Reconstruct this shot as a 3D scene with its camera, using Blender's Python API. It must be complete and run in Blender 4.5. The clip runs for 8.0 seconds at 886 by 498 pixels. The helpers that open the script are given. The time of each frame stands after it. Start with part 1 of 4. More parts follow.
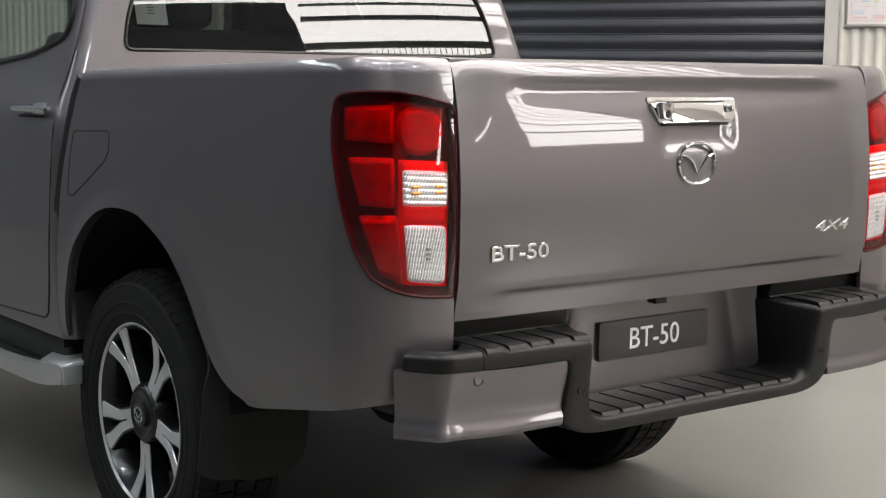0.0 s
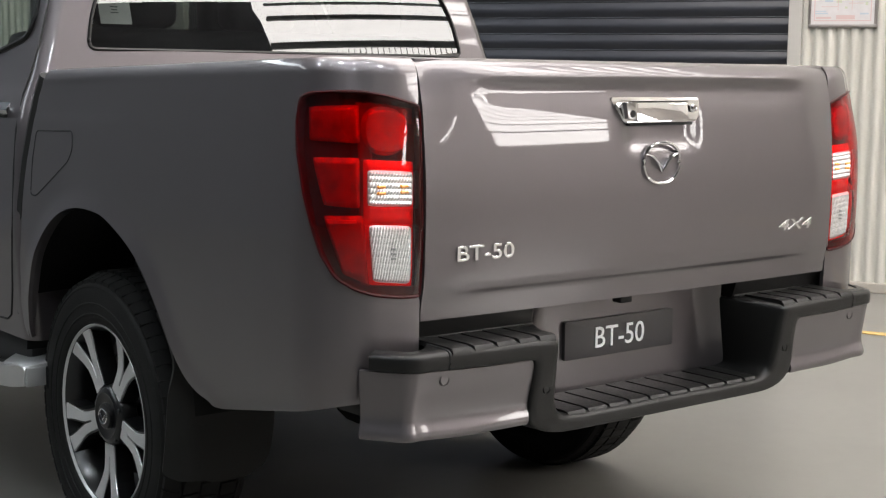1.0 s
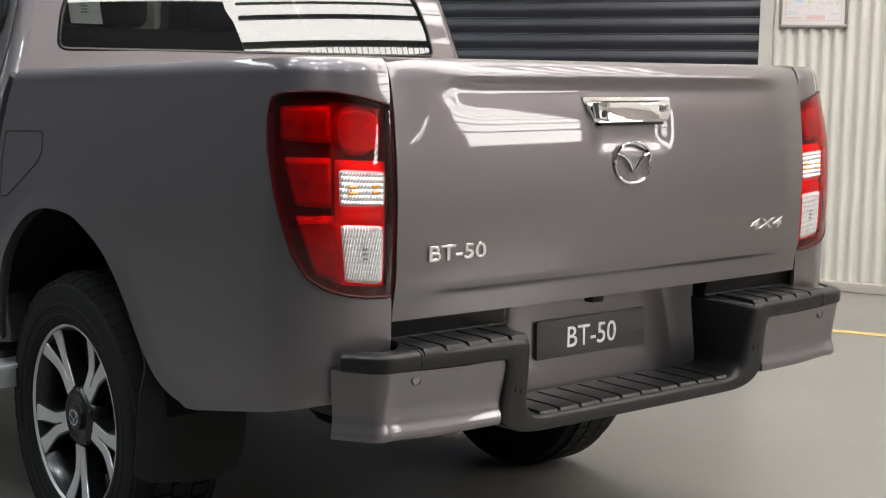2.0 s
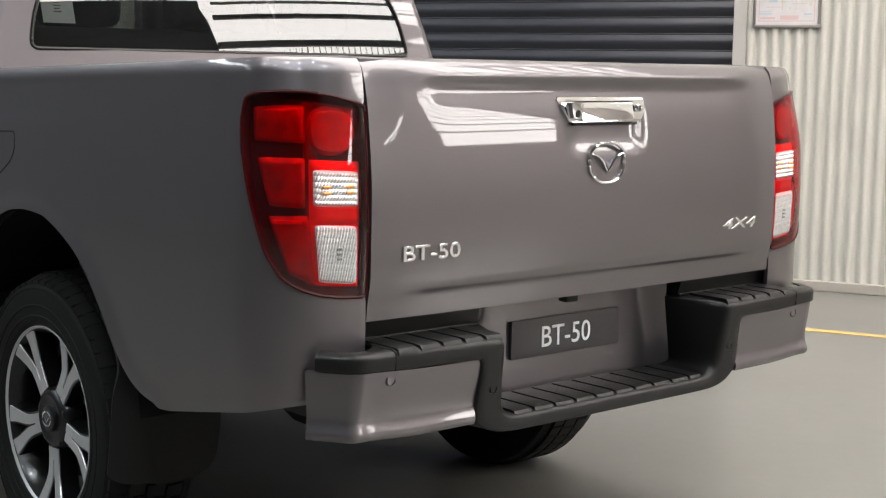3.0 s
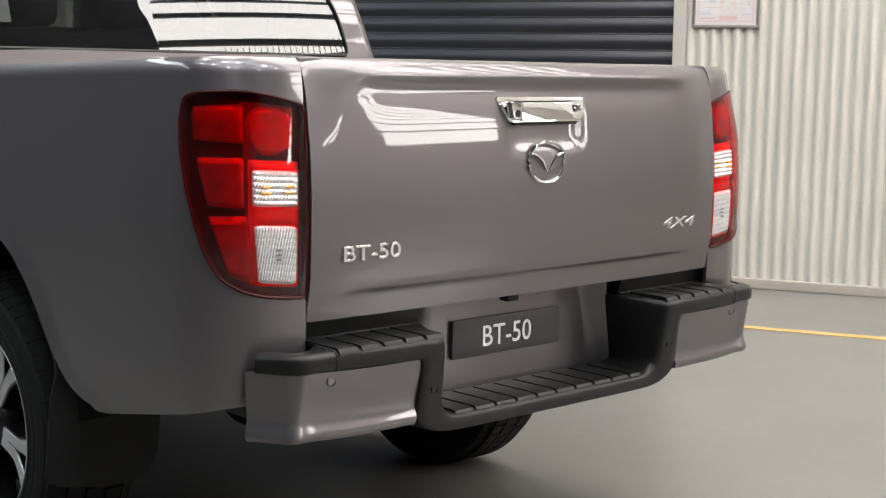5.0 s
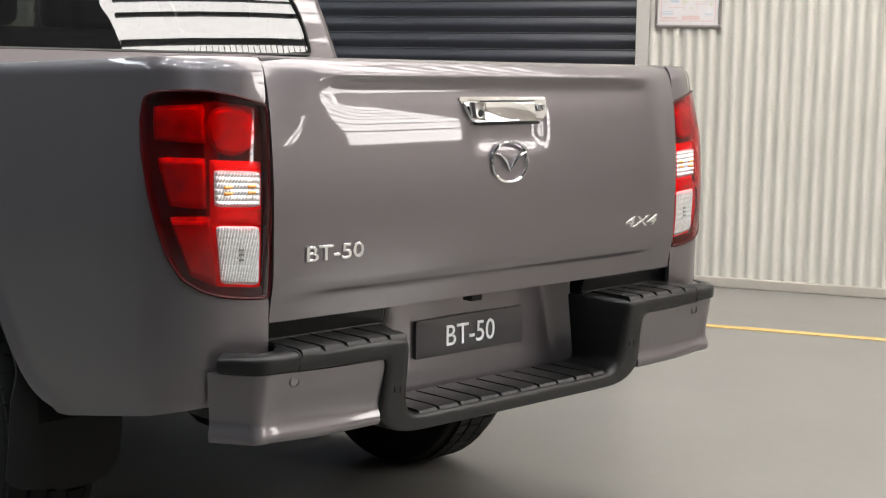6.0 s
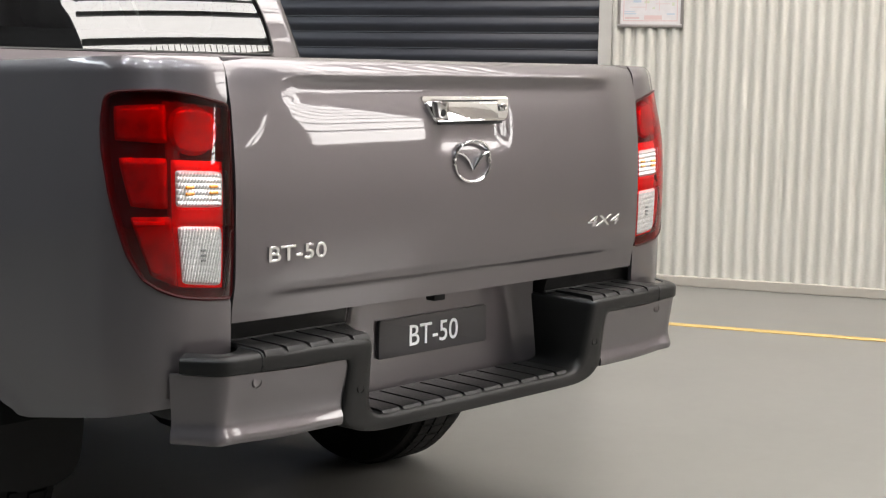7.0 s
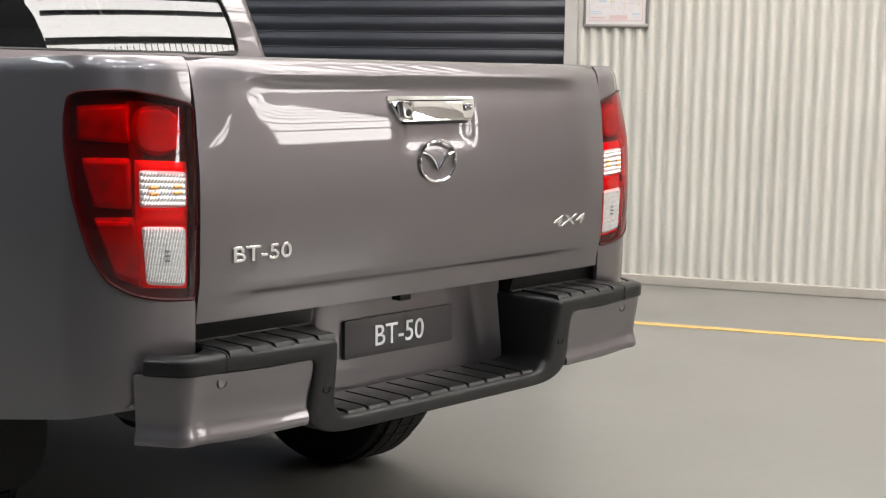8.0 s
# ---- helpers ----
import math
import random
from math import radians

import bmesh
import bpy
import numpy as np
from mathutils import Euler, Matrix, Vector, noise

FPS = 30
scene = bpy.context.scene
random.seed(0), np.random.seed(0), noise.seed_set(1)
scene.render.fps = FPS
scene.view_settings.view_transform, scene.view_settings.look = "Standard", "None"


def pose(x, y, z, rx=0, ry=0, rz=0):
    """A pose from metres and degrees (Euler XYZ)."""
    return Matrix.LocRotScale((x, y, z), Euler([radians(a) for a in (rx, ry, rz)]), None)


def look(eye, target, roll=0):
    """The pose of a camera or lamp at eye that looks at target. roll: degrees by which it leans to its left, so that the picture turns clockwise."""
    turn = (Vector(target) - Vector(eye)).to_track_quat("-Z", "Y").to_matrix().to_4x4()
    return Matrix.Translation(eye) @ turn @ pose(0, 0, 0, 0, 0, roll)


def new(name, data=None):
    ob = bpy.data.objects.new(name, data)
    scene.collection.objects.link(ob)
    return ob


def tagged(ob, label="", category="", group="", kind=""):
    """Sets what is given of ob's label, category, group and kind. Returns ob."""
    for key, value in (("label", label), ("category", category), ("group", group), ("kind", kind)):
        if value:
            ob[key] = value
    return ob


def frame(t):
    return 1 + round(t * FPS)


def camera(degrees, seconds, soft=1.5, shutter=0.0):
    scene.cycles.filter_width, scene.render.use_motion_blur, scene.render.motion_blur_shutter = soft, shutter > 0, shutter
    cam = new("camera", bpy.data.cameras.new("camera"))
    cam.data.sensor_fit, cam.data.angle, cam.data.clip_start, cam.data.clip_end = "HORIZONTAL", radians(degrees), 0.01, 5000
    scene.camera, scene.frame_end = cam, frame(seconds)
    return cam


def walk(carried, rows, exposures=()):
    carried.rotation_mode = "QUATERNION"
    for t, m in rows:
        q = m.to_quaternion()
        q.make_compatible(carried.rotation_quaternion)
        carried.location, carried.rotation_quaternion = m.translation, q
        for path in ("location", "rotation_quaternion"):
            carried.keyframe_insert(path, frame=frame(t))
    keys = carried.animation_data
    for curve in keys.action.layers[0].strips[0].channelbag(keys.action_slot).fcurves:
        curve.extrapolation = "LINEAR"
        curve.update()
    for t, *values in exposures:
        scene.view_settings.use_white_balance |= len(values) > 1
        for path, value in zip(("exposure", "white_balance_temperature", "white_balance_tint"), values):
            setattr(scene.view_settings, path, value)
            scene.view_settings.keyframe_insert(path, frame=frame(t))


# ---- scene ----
import collections

# camera: a slow pan to the right from one spot behind the truck's corner
cam = camera(34.69, 8.0, soft=1.2)
# seconds, heading to the right of the truck's axis
PAN = [(0.0, 37.66), (0.5, 38.46), (1.0, 39.00), (1.5, 39.55), (3.0, 41.06), (3.5, 41.57), (4.0, 42.14),
       (4.5, 42.72), (6.0, 44.79), (6.5, 45.55), (7.0, 46.24), (7.5, 46.89), (8.0, 47.58)]
walk(cam, [(t, pose(-2.4885 + 0.0031 * t, -2.1655 - 0.0017 * t, 1.3022 + 0.0007 * t, 90 - 7.185, 0, -h) @ pose(0, 0, 0, 0, 0, 0.74 + 0.031 * t)) for t, h in PAN])

# ---------------------------------------------------------------- room frame
# the shed's long wall: a runs along it (towards the camera's back), n points into the room
WALL_O = Vector((5.0626, 2.4076, 0))
AL = Vector((0.4009, -0.9161, 0)).normalized()
INW = Vector((-0.9161, -0.4009, 0)).normalized()
A_MIN, A_MAX, N_MAX, EAVE = -9.0, 10.0, 17.0, 6.4
WALL_END = 7.2      # the long wall ends here; the unseen bay beyond is added for the reflections
BAY = -5.0


def room(a, n, z):
    return WALL_O + AL * a + INW * n + Vector((0, 0, z))


# ---------------------------------------------------------------- world and light
world = bpy.data.worlds.new("world")
scene.world = world
world.use_nodes = True
wn = world.node_tree.nodes
sky = wn.new("ShaderNodeTexSky")
sky.sky_type, sky.sun_disc, sky.sun_elevation, sky.sun_rotation = "NISHITA", False, radians(50), radians(150)
wn["Background"].inputs[1].default_value = 0.1
world.node_tree.links.new(sky.outputs[0], wn["Background"].inputs[0])
sun = new("sun", bpy.data.lights.new("sun", "SUN"))
sun.data.energy, sun.data.angle, sun.data.color = 2.0, radians(0.5), (1, 0.95, 0.88)
sun.matrix_world = look((0, 0, 20), (4, 6, 0))
SKYLIGHT, WINDOW = 9.4, 14.0


# ---------------------------------------------------------------- materials
def material(name, color, rough=0.5, metal=0.0, coat=0.0, spread=0.0, scale=6.0, fine=0.0, fine_scale=300.0, bump=0.0, bump_scale=200.0, spec=0.5, rough_spread=0.0, island=0.0):
    m = bpy.data.materials.new(name)
    m.use_nodes = True
    nodes, links = m.node_tree.nodes, m.node_tree.links
    b = nodes["Principled BSDF"]
    b.inputs["Roughness"].default_value, b.inputs["Metallic"].default_value = rough, metal
    b.inputs["Coat Weight"].default_value, b.inputs["Coat Roughness"].default_value = coat, 0.02
    b.inputs["Specular IOR Level"].default_value = spec
    b.inputs["Base Color"].default_value = (*color, 1)
    co = nodes.new("ShaderNodeTexCoord")
    last = None
    if spread or fine:
        rgb = nodes.new("ShaderNodeRGB")
        rgb.outputs[0].default_value = (*color, 1)
        last = rgb.outputs[0]
        for amount, sc in ((spread, scale), (fine, fine_scale)):
            if not amount:
                continue
            nz = nodes.new("ShaderNodeTexNoise")
            nz.inputs["Scale"].default_value, nz.inputs["Detail"].default_value = sc, 5
            links.new(co.outputs["Object"], nz.inputs["Vector"])
            mp = nodes.new("ShaderNodeMapRange")
            mp.interpolation_type = "SMOOTHSTEP"
            mp.inputs[1].default_value, mp.inputs[2].default_value = 0.2, 0.8
            mp.inputs[3].default_value, mp.inputs[4].default_value = 1 - amount, 1 + amount
            links.new(nz.outputs["Fac"], mp.inputs[0])
            mx = nodes.new("ShaderNodeVectorMath")
            mx.operation = "SCALE"
            links.new(last, mx.inputs[0])
            links.new(mp.outputs[0], mx.inputs[3])
            last = mx.outputs[0]
        links.new(last, b.inputs["Base Color"])
    if rough_spread:
        nz = nodes.new("ShaderNodeTexNoise")
        nz.inputs["Scale"].default_value, nz.inputs["Detail"].default_value = scale * 1.7, 6
        links.new(co.outputs["Object"], nz.inputs["Vector"])
        mp = nodes.new("ShaderNodeMapRange")
        mp.interpolation_type = "SMOOTHSTEP"
        mp.inputs[1].default_value, mp.inputs[2].default_value = 0.2, 0.8
        mp.inputs[3].default_value, mp.inputs[4].default_value = max(0.02, rough - rough_spread), rough + rough_spread
        links.new(nz.outputs["Fac"], mp.inputs[0])
        links.new(mp.outputs[0], b.inputs["Roughness"])
    if bump:
        nz = nodes.new("ShaderNodeTexNoise")
        nz.inputs["Scale"].default_value, nz.inputs["Detail"].default_value = bump_scale, 3
        links.new(co.outputs["Object"], nz.inputs["Vector"])
        bp = nodes.new("ShaderNodeBump")
        bp.inputs["Strength"].default_value, bp.inputs["Distance"].default_value = 1.0, bump
        links.new(nz.outputs["Fac"], bp.inputs["Height"])
        links.new(bp.outputs[0], b.inputs["Normal"])
    return m


def glow(name, color, strength):
    m = bpy.data.materials.new(name)
    m.use_nodes = True
    b = m.node_tree.nodes["Principled BSDF"]
    b.inputs["Base Color"].default_value = (0.7, 0.7, 0.7, 1)
    b.inputs["Emission Color"].default_value = (*color, 1)
    b.inputs["Emission Strength"].default_value = strength
    return m


def clear(name, tint, rough=0.0, low=0.04):
    """Thin glass: tinted see-through with a mirror gloss by Fresnel."""
    m = bpy.data.materials.new(name)
    m.use_nodes = True
    nodes, links = m.node_tree.nodes, m.node_tree.links
    nodes.remove(nodes["Principled BSDF"])
    t, g, x, f = nodes.new("ShaderNodeBsdfTransparent"), nodes.new("ShaderNodeBsdfGlossy"), nodes.new("ShaderNodeMixShader"), nodes.new("ShaderNodeLayerWeight")
    t.inputs[0].default_value = (*tint, 1)
    g.inputs["Roughness"].default_value = rough
    p, q = nodes.new("ShaderNodeMath"), nodes.new("ShaderNodeMath")
    p.operation, p.inputs[1].default_value = "POWER", 5
    q.operation, q.inputs[1].default_value, q.inputs[2].default_value = "MULTIPLY_ADD", 0.96, low
    links.new(f.outputs["Facing"], p.inputs[0])
    links.new(p.outputs[0], q.inputs[0])
    links.new(q.outputs[0], x.inputs[0])
    links.new(t.outputs[0], x.inputs[1])
    links.new(g.outputs[0], x.inputs[2])
    links.new(x.outputs[0], nodes["Material Output"].inputs[0])
    return m


PAINT = material("grey_metallic_paint", (0.118, 0.1045, 0.1095), 0.42, 0.75, 1.0, fine=0.05, fine_scale=900, spread=0.02, scale=3)
BLACK_PLASTIC = material("black_grained_plastic", (0.0075, 0.0073, 0.0070), 0.325, fine=0.15, fine_scale=400, bump=0.0004, bump_scale=900, rough_spread=0.05, spec=0.28)
GAP = material("gap_black", (0.01, 0.01, 0.01), 0.8)
RUBBER = material("tyre_rubber", (0.0056, 0.0056, 0.00528), 0.75, spec=0.25, spread=0.25, scale=9, bump=0.0005, bump_scale=300)
FLAP = material("mud_flap_rubber", (0.0095, 0.0095, 0.0090), 0.72, spec=0.3, spread=0.15, bump=0.0003, bump_scale=500)
LINER = material("arch_liner", (0.011, 0.011, 0.011), 0.95, spec=0.1, spread=0.2)
CHROME = material("chrome", (0.82, 0.82, 0.83), 0.05, 1.0)
MACHINED = material("machined_alloy", (0.52, 0.52, 0.52), 0.36, 0.35, 0.4, fine=0.06, fine_scale=500)
RIM_BLACK = material("gloss_black_alloy", (0.004, 0.004, 0.0045), 0.3, 0.0, 0.15)
SILVER = material("satin_silver_paint", (0.52, 0.52, 0.52), 0.32, 0.7, 0.3, spread=0.05)
PLATE = material("plate_charcoal", (0.05, 0.046, 0.047), 0.45, spread=0.05)
WHITE_PRINT = material("white_print", (0.9, 0.9, 0.9), 0.5)
LAMP_DARK = material("lamp_smoked_red", (0.04, 0.0012, 0.002), 0.35, spec=0.15)
LAMP_RED = material("lamp_red", (0.36, 0.0006, 0.0018), 0.28, 0.5, spread=0.35, scale=28, spec=0.06)
LAMP_DEEP = material("lamp_deep_red", (0.18, 0.0006, 0.0014), 0.3, 0.4, spread=0.3, scale=30, spec=0.06)
LAMP_MID = material("lamp_mid_red", (0.52, 0.0008, 0.0024), 0.25, 0.5, spread=0.3, scale=18, spec=0.06)
LAMP_BRIGHT = material("lamp_bright_red", (0.80, 0.0010, 0.003), 0.38, 0.35, spread=0.10, scale=30, spec=0.04)
LAMP_CHROME = material("lamp_reflector", (0.88, 0.87, 0.85), 0.10, 0.6, spread=0.2, scale=220)
AMBER = material("amber_bulb", (0.75, 0.28, 0.03), 0.25, coat=0.5)
LENS = clear("clear_lens", (0.97, 0.97, 0.97))
RED_LENS = clear("red_lens", (0.86, 0.03, 0.034), low=0.06)
GLASS = clear("tinted_glass", (0.60, 0.66, 0.61))
SCREEN = clear("windscreen_glass", (0.86, 0.90, 0.87))
DARK_GLASS = clear("privacy_glass", (0.18, 0.20, 0.185), low=0.07)
SEAT = material("seat_leather", (0.085, 0.076, 0.068), 0.5, spread=0.1, bump=0.0006, bump_scale=120)
TRIM = material("cabin_trim", (0.008, 0.008, 0.008), 0.8, spec=0.15)
CHASSIS = material("chassis_black", (0.014, 0.014, 0.014), 0.7, spread=0.2)
FLOOR = material("sealed_concrete", (0.152, 0.147, 0.134), 0.277, spread=0.08, scale=1.1, fine=0.03, fine_scale=14)
LINE = material("yellow_line_paint", (0.46, 0.32, 0.1), 0.5, spread=0.12, scale=12)
CREAM = material("cream_steel_cladding", (0.5, 0.478, 0.43), 0.42, spread=0.04, scale=2.5, fine=0.02, fine_scale=60)
END_WALL = material("dull_cream_cladding", (0.29, 0.262, 0.234), 0.6, spread=0.08, scale=1.5)
PLINTH = material("painted_plinth", (0.34, 0.31, 0.27), 0.6, spread=0.06, scale=5)
JAMB = material("door_jamb_steel", (0.42, 0.4, 0.37), 0.45, spread=0.04)
SLAT = material("dark_navy_slat", (0.021, 0.023, 0.031), 0.4, spread=0.1, scale=4)
DULL = material("grey_cladding", (0.08, 0.09, 0.103), 0.7, spread=0.1)
NORTH = material("north_cladding", (0.125, 0.136, 0.152), 0.7, spread=0.12)
STEEL = material("roof_steel", (0.12, 0.12, 0.12), 0.6, spread=0.1)
PAPER = material("printed_paper", (0.6, 0.57, 0.565), 0.25, spread=0.05, scale=20)
PINK = material("print_pink", (0.55, 0.4, 0.38), 0.3)
PALE_BLUE = material("print_pale_blue", (0.4, 0.46, 0.52), 0.3)
PALE_GREEN = material("print_pale_green", (0.48, 0.5, 0.36), 0.3)
FRAME = material("picture_frame_metal", (0.35, 0.32, 0.3), 0.35, 0.6)
SKY_SHEET = glow("translucent_sheet", (1.0, 0.945, 0.91), SKYLIGHT)
COOL_FILL = glow("added_cool_fill", (0.87, 0.95, 1.0), SKYLIGHT)
LAMP_GLOW = glow("led_diffuser", (0.90, 0.96, 1.0), 250.0)
WINDOW_SHEET = glow("daylit_glazing", (1.0, 0.955, 0.92), WINDOW)


# ---------------------------------------------------------------- builders
def obj(name, bm, mat, smooth=True):
    me = bpy.data.meshes.new(name)
    bmesh.ops.recalc_face_normals(bm, faces=bm.faces)
    bm.to_mesh(me)
    bm.free()
    for m in mat if isinstance(mat, (list, tuple)) else [mat]:
        me.materials.append(m)
    if smooth:
        for p in me.polygons:
            p.use_smooth = True
        me.set_sharp_from_angle(angle=radians(38))
        uses = collections.Counter(k for p in me.polygons for k in p.edge_keys)
        for e in me.edges:
            if uses[e.key] == 1:
                e.use_edge_sharp = True
    return new(name, me)


def part(name, bm, mat, parent, label="", smooth=True):
    ob = obj(name, bm, mat, smooth)
    ob.parent = parent
    return tagged(ob, label)


def thing(name, label, category, at=(0, 0, 0), group="", kind=""):
    ob = new(name)
    ob.location = at
    ob.empty_display_size = 0.2
    return tagged(ob, label, category, group, kind)


def box(bm, x0, x1, y0, y1, z0, z1, bevel=0.0, m=None, seg=2):
    vs = [bm.verts.new((x, y, z)) for x in (x0, x1) for y in (y0, y1) for z in (z0, z1)]
    fs = [bm.faces.new([vs[i] for i in q]) for q in ((0, 1, 3, 2), (4, 6, 7, 5), (0, 4, 5, 1), (2, 3, 7, 6), (0, 2, 6, 4), (1, 5, 7, 3))]
    if bevel:
        es = list({e for f in fs for e in f.edges})
        r = bmesh.ops.bevel(bm, geom=es, offset=bevel, segments=seg, profile=0.5, affect="EDGES")
        vs = list({v for v in vs if v.is_valid} | set(r["verts"]))
    if m is not None:
        for v in vs:
            v.co = m @ v.co
    return vs


def prism(bm, pts, f0, f1, bevel=0.0, seg=2):
    """A solid between two copies of a polygon; f0, f1 turn (u, v) into places."""
    a = [bm.verts.new(f0(u, v)) for u, v in pts]
    b = [bm.verts.new(f1(u, v)) for u, v in pts]
    n = len(pts)
    fa, fb = bm.faces.new(a), bm.faces.new(b[::-1])
    sides = [bm.faces.new((a[i], b[i], b[(i + 1) % n], a[(i + 1) % n])) for i in range(n)]
    if bevel:
        es = list(fb.edges)
        bmesh.ops.bevel(bm, geom=es, offset=bevel, segments=seg, profile=0.5, affect="EDGES")
    return bm


def lathe(bm, profile, seg=96, axis="x", at=(0, 0, 0), closed=False):
    """Spin (along, radius) pairs about an axis."""
    rings = []
    for h, r in profile:
        ring = []
        for i in range(seg):
            c, s = math.cos(2 * math.pi * i / seg), math.sin(2 * math.pi * i / seg)
            p = (h, r * c, r * s) if axis == "x" else (r * c, h, r * s) if axis == "y" else (r * c, r * s, h)
            ring.append(bm.verts.new(Vector(p) + Vector(at)))
        rings.append(ring)
    pairs = list(zip(rings, rings[1:])) + ([(rings[-1], rings[0])] if closed else [])
    for a, b in pairs:
        for i in range(seg):
            j = (i + 1) % seg
            bm.faces.new((a[i], a[j], b[j], b[i]))
    return rings


def tube(bm, path, radius, seg=10, closed=False, flat=1.0):
    path = [Vector(p) for p in path]
    rings = []
    n = len(path)
    up = Vector((0, 0, 1))
    for i, p in enumerate(path):
        a = path[(i - 1) % n] if closed or i else p
        b = path[(i + 1) % n] if closed or i < n - 1 else p
        t = (b - a).normalized()
        u = t.cross(up)
        if u.length < 1e-3:
            u = t.cross(Vector((0, 1, 0)))
        u.normalize()
        w = t.cross(u)
        r = radius(i / max(1, n - 1)) if callable(radius) else radius
        rings.append([bm.verts.new(p + u * (r * math.cos(2 * math.pi * k / seg)) + w * (r * flat * math.sin(2 * math.pi * k / seg))) for k in range(seg)])
    for i in range(n if closed else n - 1):
        a, b = rings[i], rings[(i + 1) % n]
        for k in range(seg):
            bm.faces.new((a[k], a[(k + 1) % seg], b[(k + 1) % seg], b[k]))
    if not closed:
        bm.faces.new(rings[0][::-1])
        bm.faces.new(rings[-1])


def ease(a, b, x):
    x = min(1, max(0, (x - a) / (b - a)))
    return x * x * (3 - 2 * x)


def table(pairs):
    """A smooth curve through (key, value) pairs."""
    ks, vs = [k for k, _ in pairs], [v for _, v in pairs]
    n = len(ks)
    sl = []
    for i in range(n):
        if i == 0 or i == n - 1:
            j = 0 if i == 0 else n - 2
            sl.append((vs[j + 1] - vs[j]) / (ks[j + 1] - ks[j]))
        else:
            d0, d1 = (vs[i] - vs[i - 1]) / (ks[i] - ks[i - 1]), (vs[i + 1] - vs[i]) / (ks[i + 1] - ks[i])
            sl.append(0 if d0 * d1 <= 0 else 2 * d0 * d1 / (d0 + d1))

    def at(x):
        if x <= ks[0]:
            return vs[0]
        if x >= ks[-1]:
            return vs[-1]
        i = max(k for k in range(n - 1) if ks[k] <= x)
        h = ks[i + 1] - ks[i]
        t = (x - ks[i]) / h
        return (2 * t**3 - 3 * t**2 + 1) * vs[i] + (t**3 - 2 * t**2 + t) * h * sl[i] + (-2 * t**3 + 3 * t**2) * vs[i + 1] + (t**3 - t**2) * h * sl[i + 1]
    return at


def inside(pt, poly):
    x, y = pt
    c = False
    for i in range(len(poly)):
        (x0, y0), (x1, y1) = poly[i - 1], poly[i]
        if (y0 > y) != (y1 > y) and x < (x1 - x0) * (y - y0) / (y1 - y0) + x0:
            c = not c
    return c


def nearest(pt, poly):
    best = None
    for i in range(len(poly)):
        (x0, y0), (x1, y1) = poly[i - 1], poly[i]
        dx, dy = x1 - x0, y1 - y0
        t = min(1, max(0, ((pt[0] - x0) * dx + (pt[1] - y0) * dy) / (dx * dx + dy * dy + 1e-12)))
        q = (x0 + dx * t, y0 + dy * t)
        d = math.hypot(q[0] - pt[0], q[1] - pt[1])
        if best is None or d < best[0]:
            best = (d, q)
    return best


def rounded(pts, r, seg=4):
    """A polygon with its corners rounded; r: one radius or one for each corner."""
    out = []
    n = len(pts)
    for i in range(n):
        p, a, b = Vector(pts[i]), Vector(pts[i - 1]), Vector(pts[(i + 1) % n])
        ri = r[i] if isinstance(r, (list, tuple)) else r
        ri = min(ri, (a - p).length * 0.48, (b - p).length * 0.48)
        u, v = (a - p).normalized() * ri, (b - p).normalized() * ri
        for k in range(seg + 1):
            t = k / seg
            q = (p + u) * (1 - t) ** 2 + p * 2 * t * (1 - t) + (p + v) * t**2
            out.append((q.x, q.y))
    return out


def sheet(bm, fn, us, vs, holes=(), keep=None):
    """A grid of fn(u, v), with polygons in (u, v) cut out of it (holes) or all but one cut away (keep)."""
    grid = [[(u, v) for v in vs] for u in us]
    gone = set()
    for i in range(len(us) - 1):
        for j in range(len(vs) - 1):
            c = ((us[i] + us[i + 1]) / 2, (vs[j] + vs[j + 1]) / 2)
            if any(inside(c, h) for h in holes) or (keep and not inside(c, keep)):
                gone.add((i, j))
    polys = list(holes) + ([keep] if keep else [])
    for i in range(len(us)):
        for j in range(len(vs)):
            near = [(a, b) for a in (i - 1, i) for b in (j - 1, j) if 0 <= a < len(us) - 1 and 0 <= b < len(vs) - 1]
            cut = [q in gone for q in near]
            if any(cut) and not all(cut):
                grid[i][j] = min((nearest(grid[i][j], h) for h in polys), key=lambda q: q[0])[1]
    made = {}

    def vert(i, j):
        if (i, j) not in made:
            made[i, j] = bm.verts.new(fn(*grid[i][j]))
        return made[i, j]
    for i in range(len(us) - 1):
        for j in range(len(vs) - 1):
            if (i, j) not in gone:
                bm.faces.new((vert(i, j), vert(i + 1, j), vert(i + 1, j + 1), vert(i, j + 1)))
    return bm


def steps(a, b, d):
    n = max(1, round((b - a) / d))
    return [a + (b - a) * i / n for i in range(n + 1)]


def thick(ob, t, offset=-1):
    md = ob.modifiers.new("thickness", "SOLIDIFY")
    md.thickness, md.offset = t, offset
    return ob


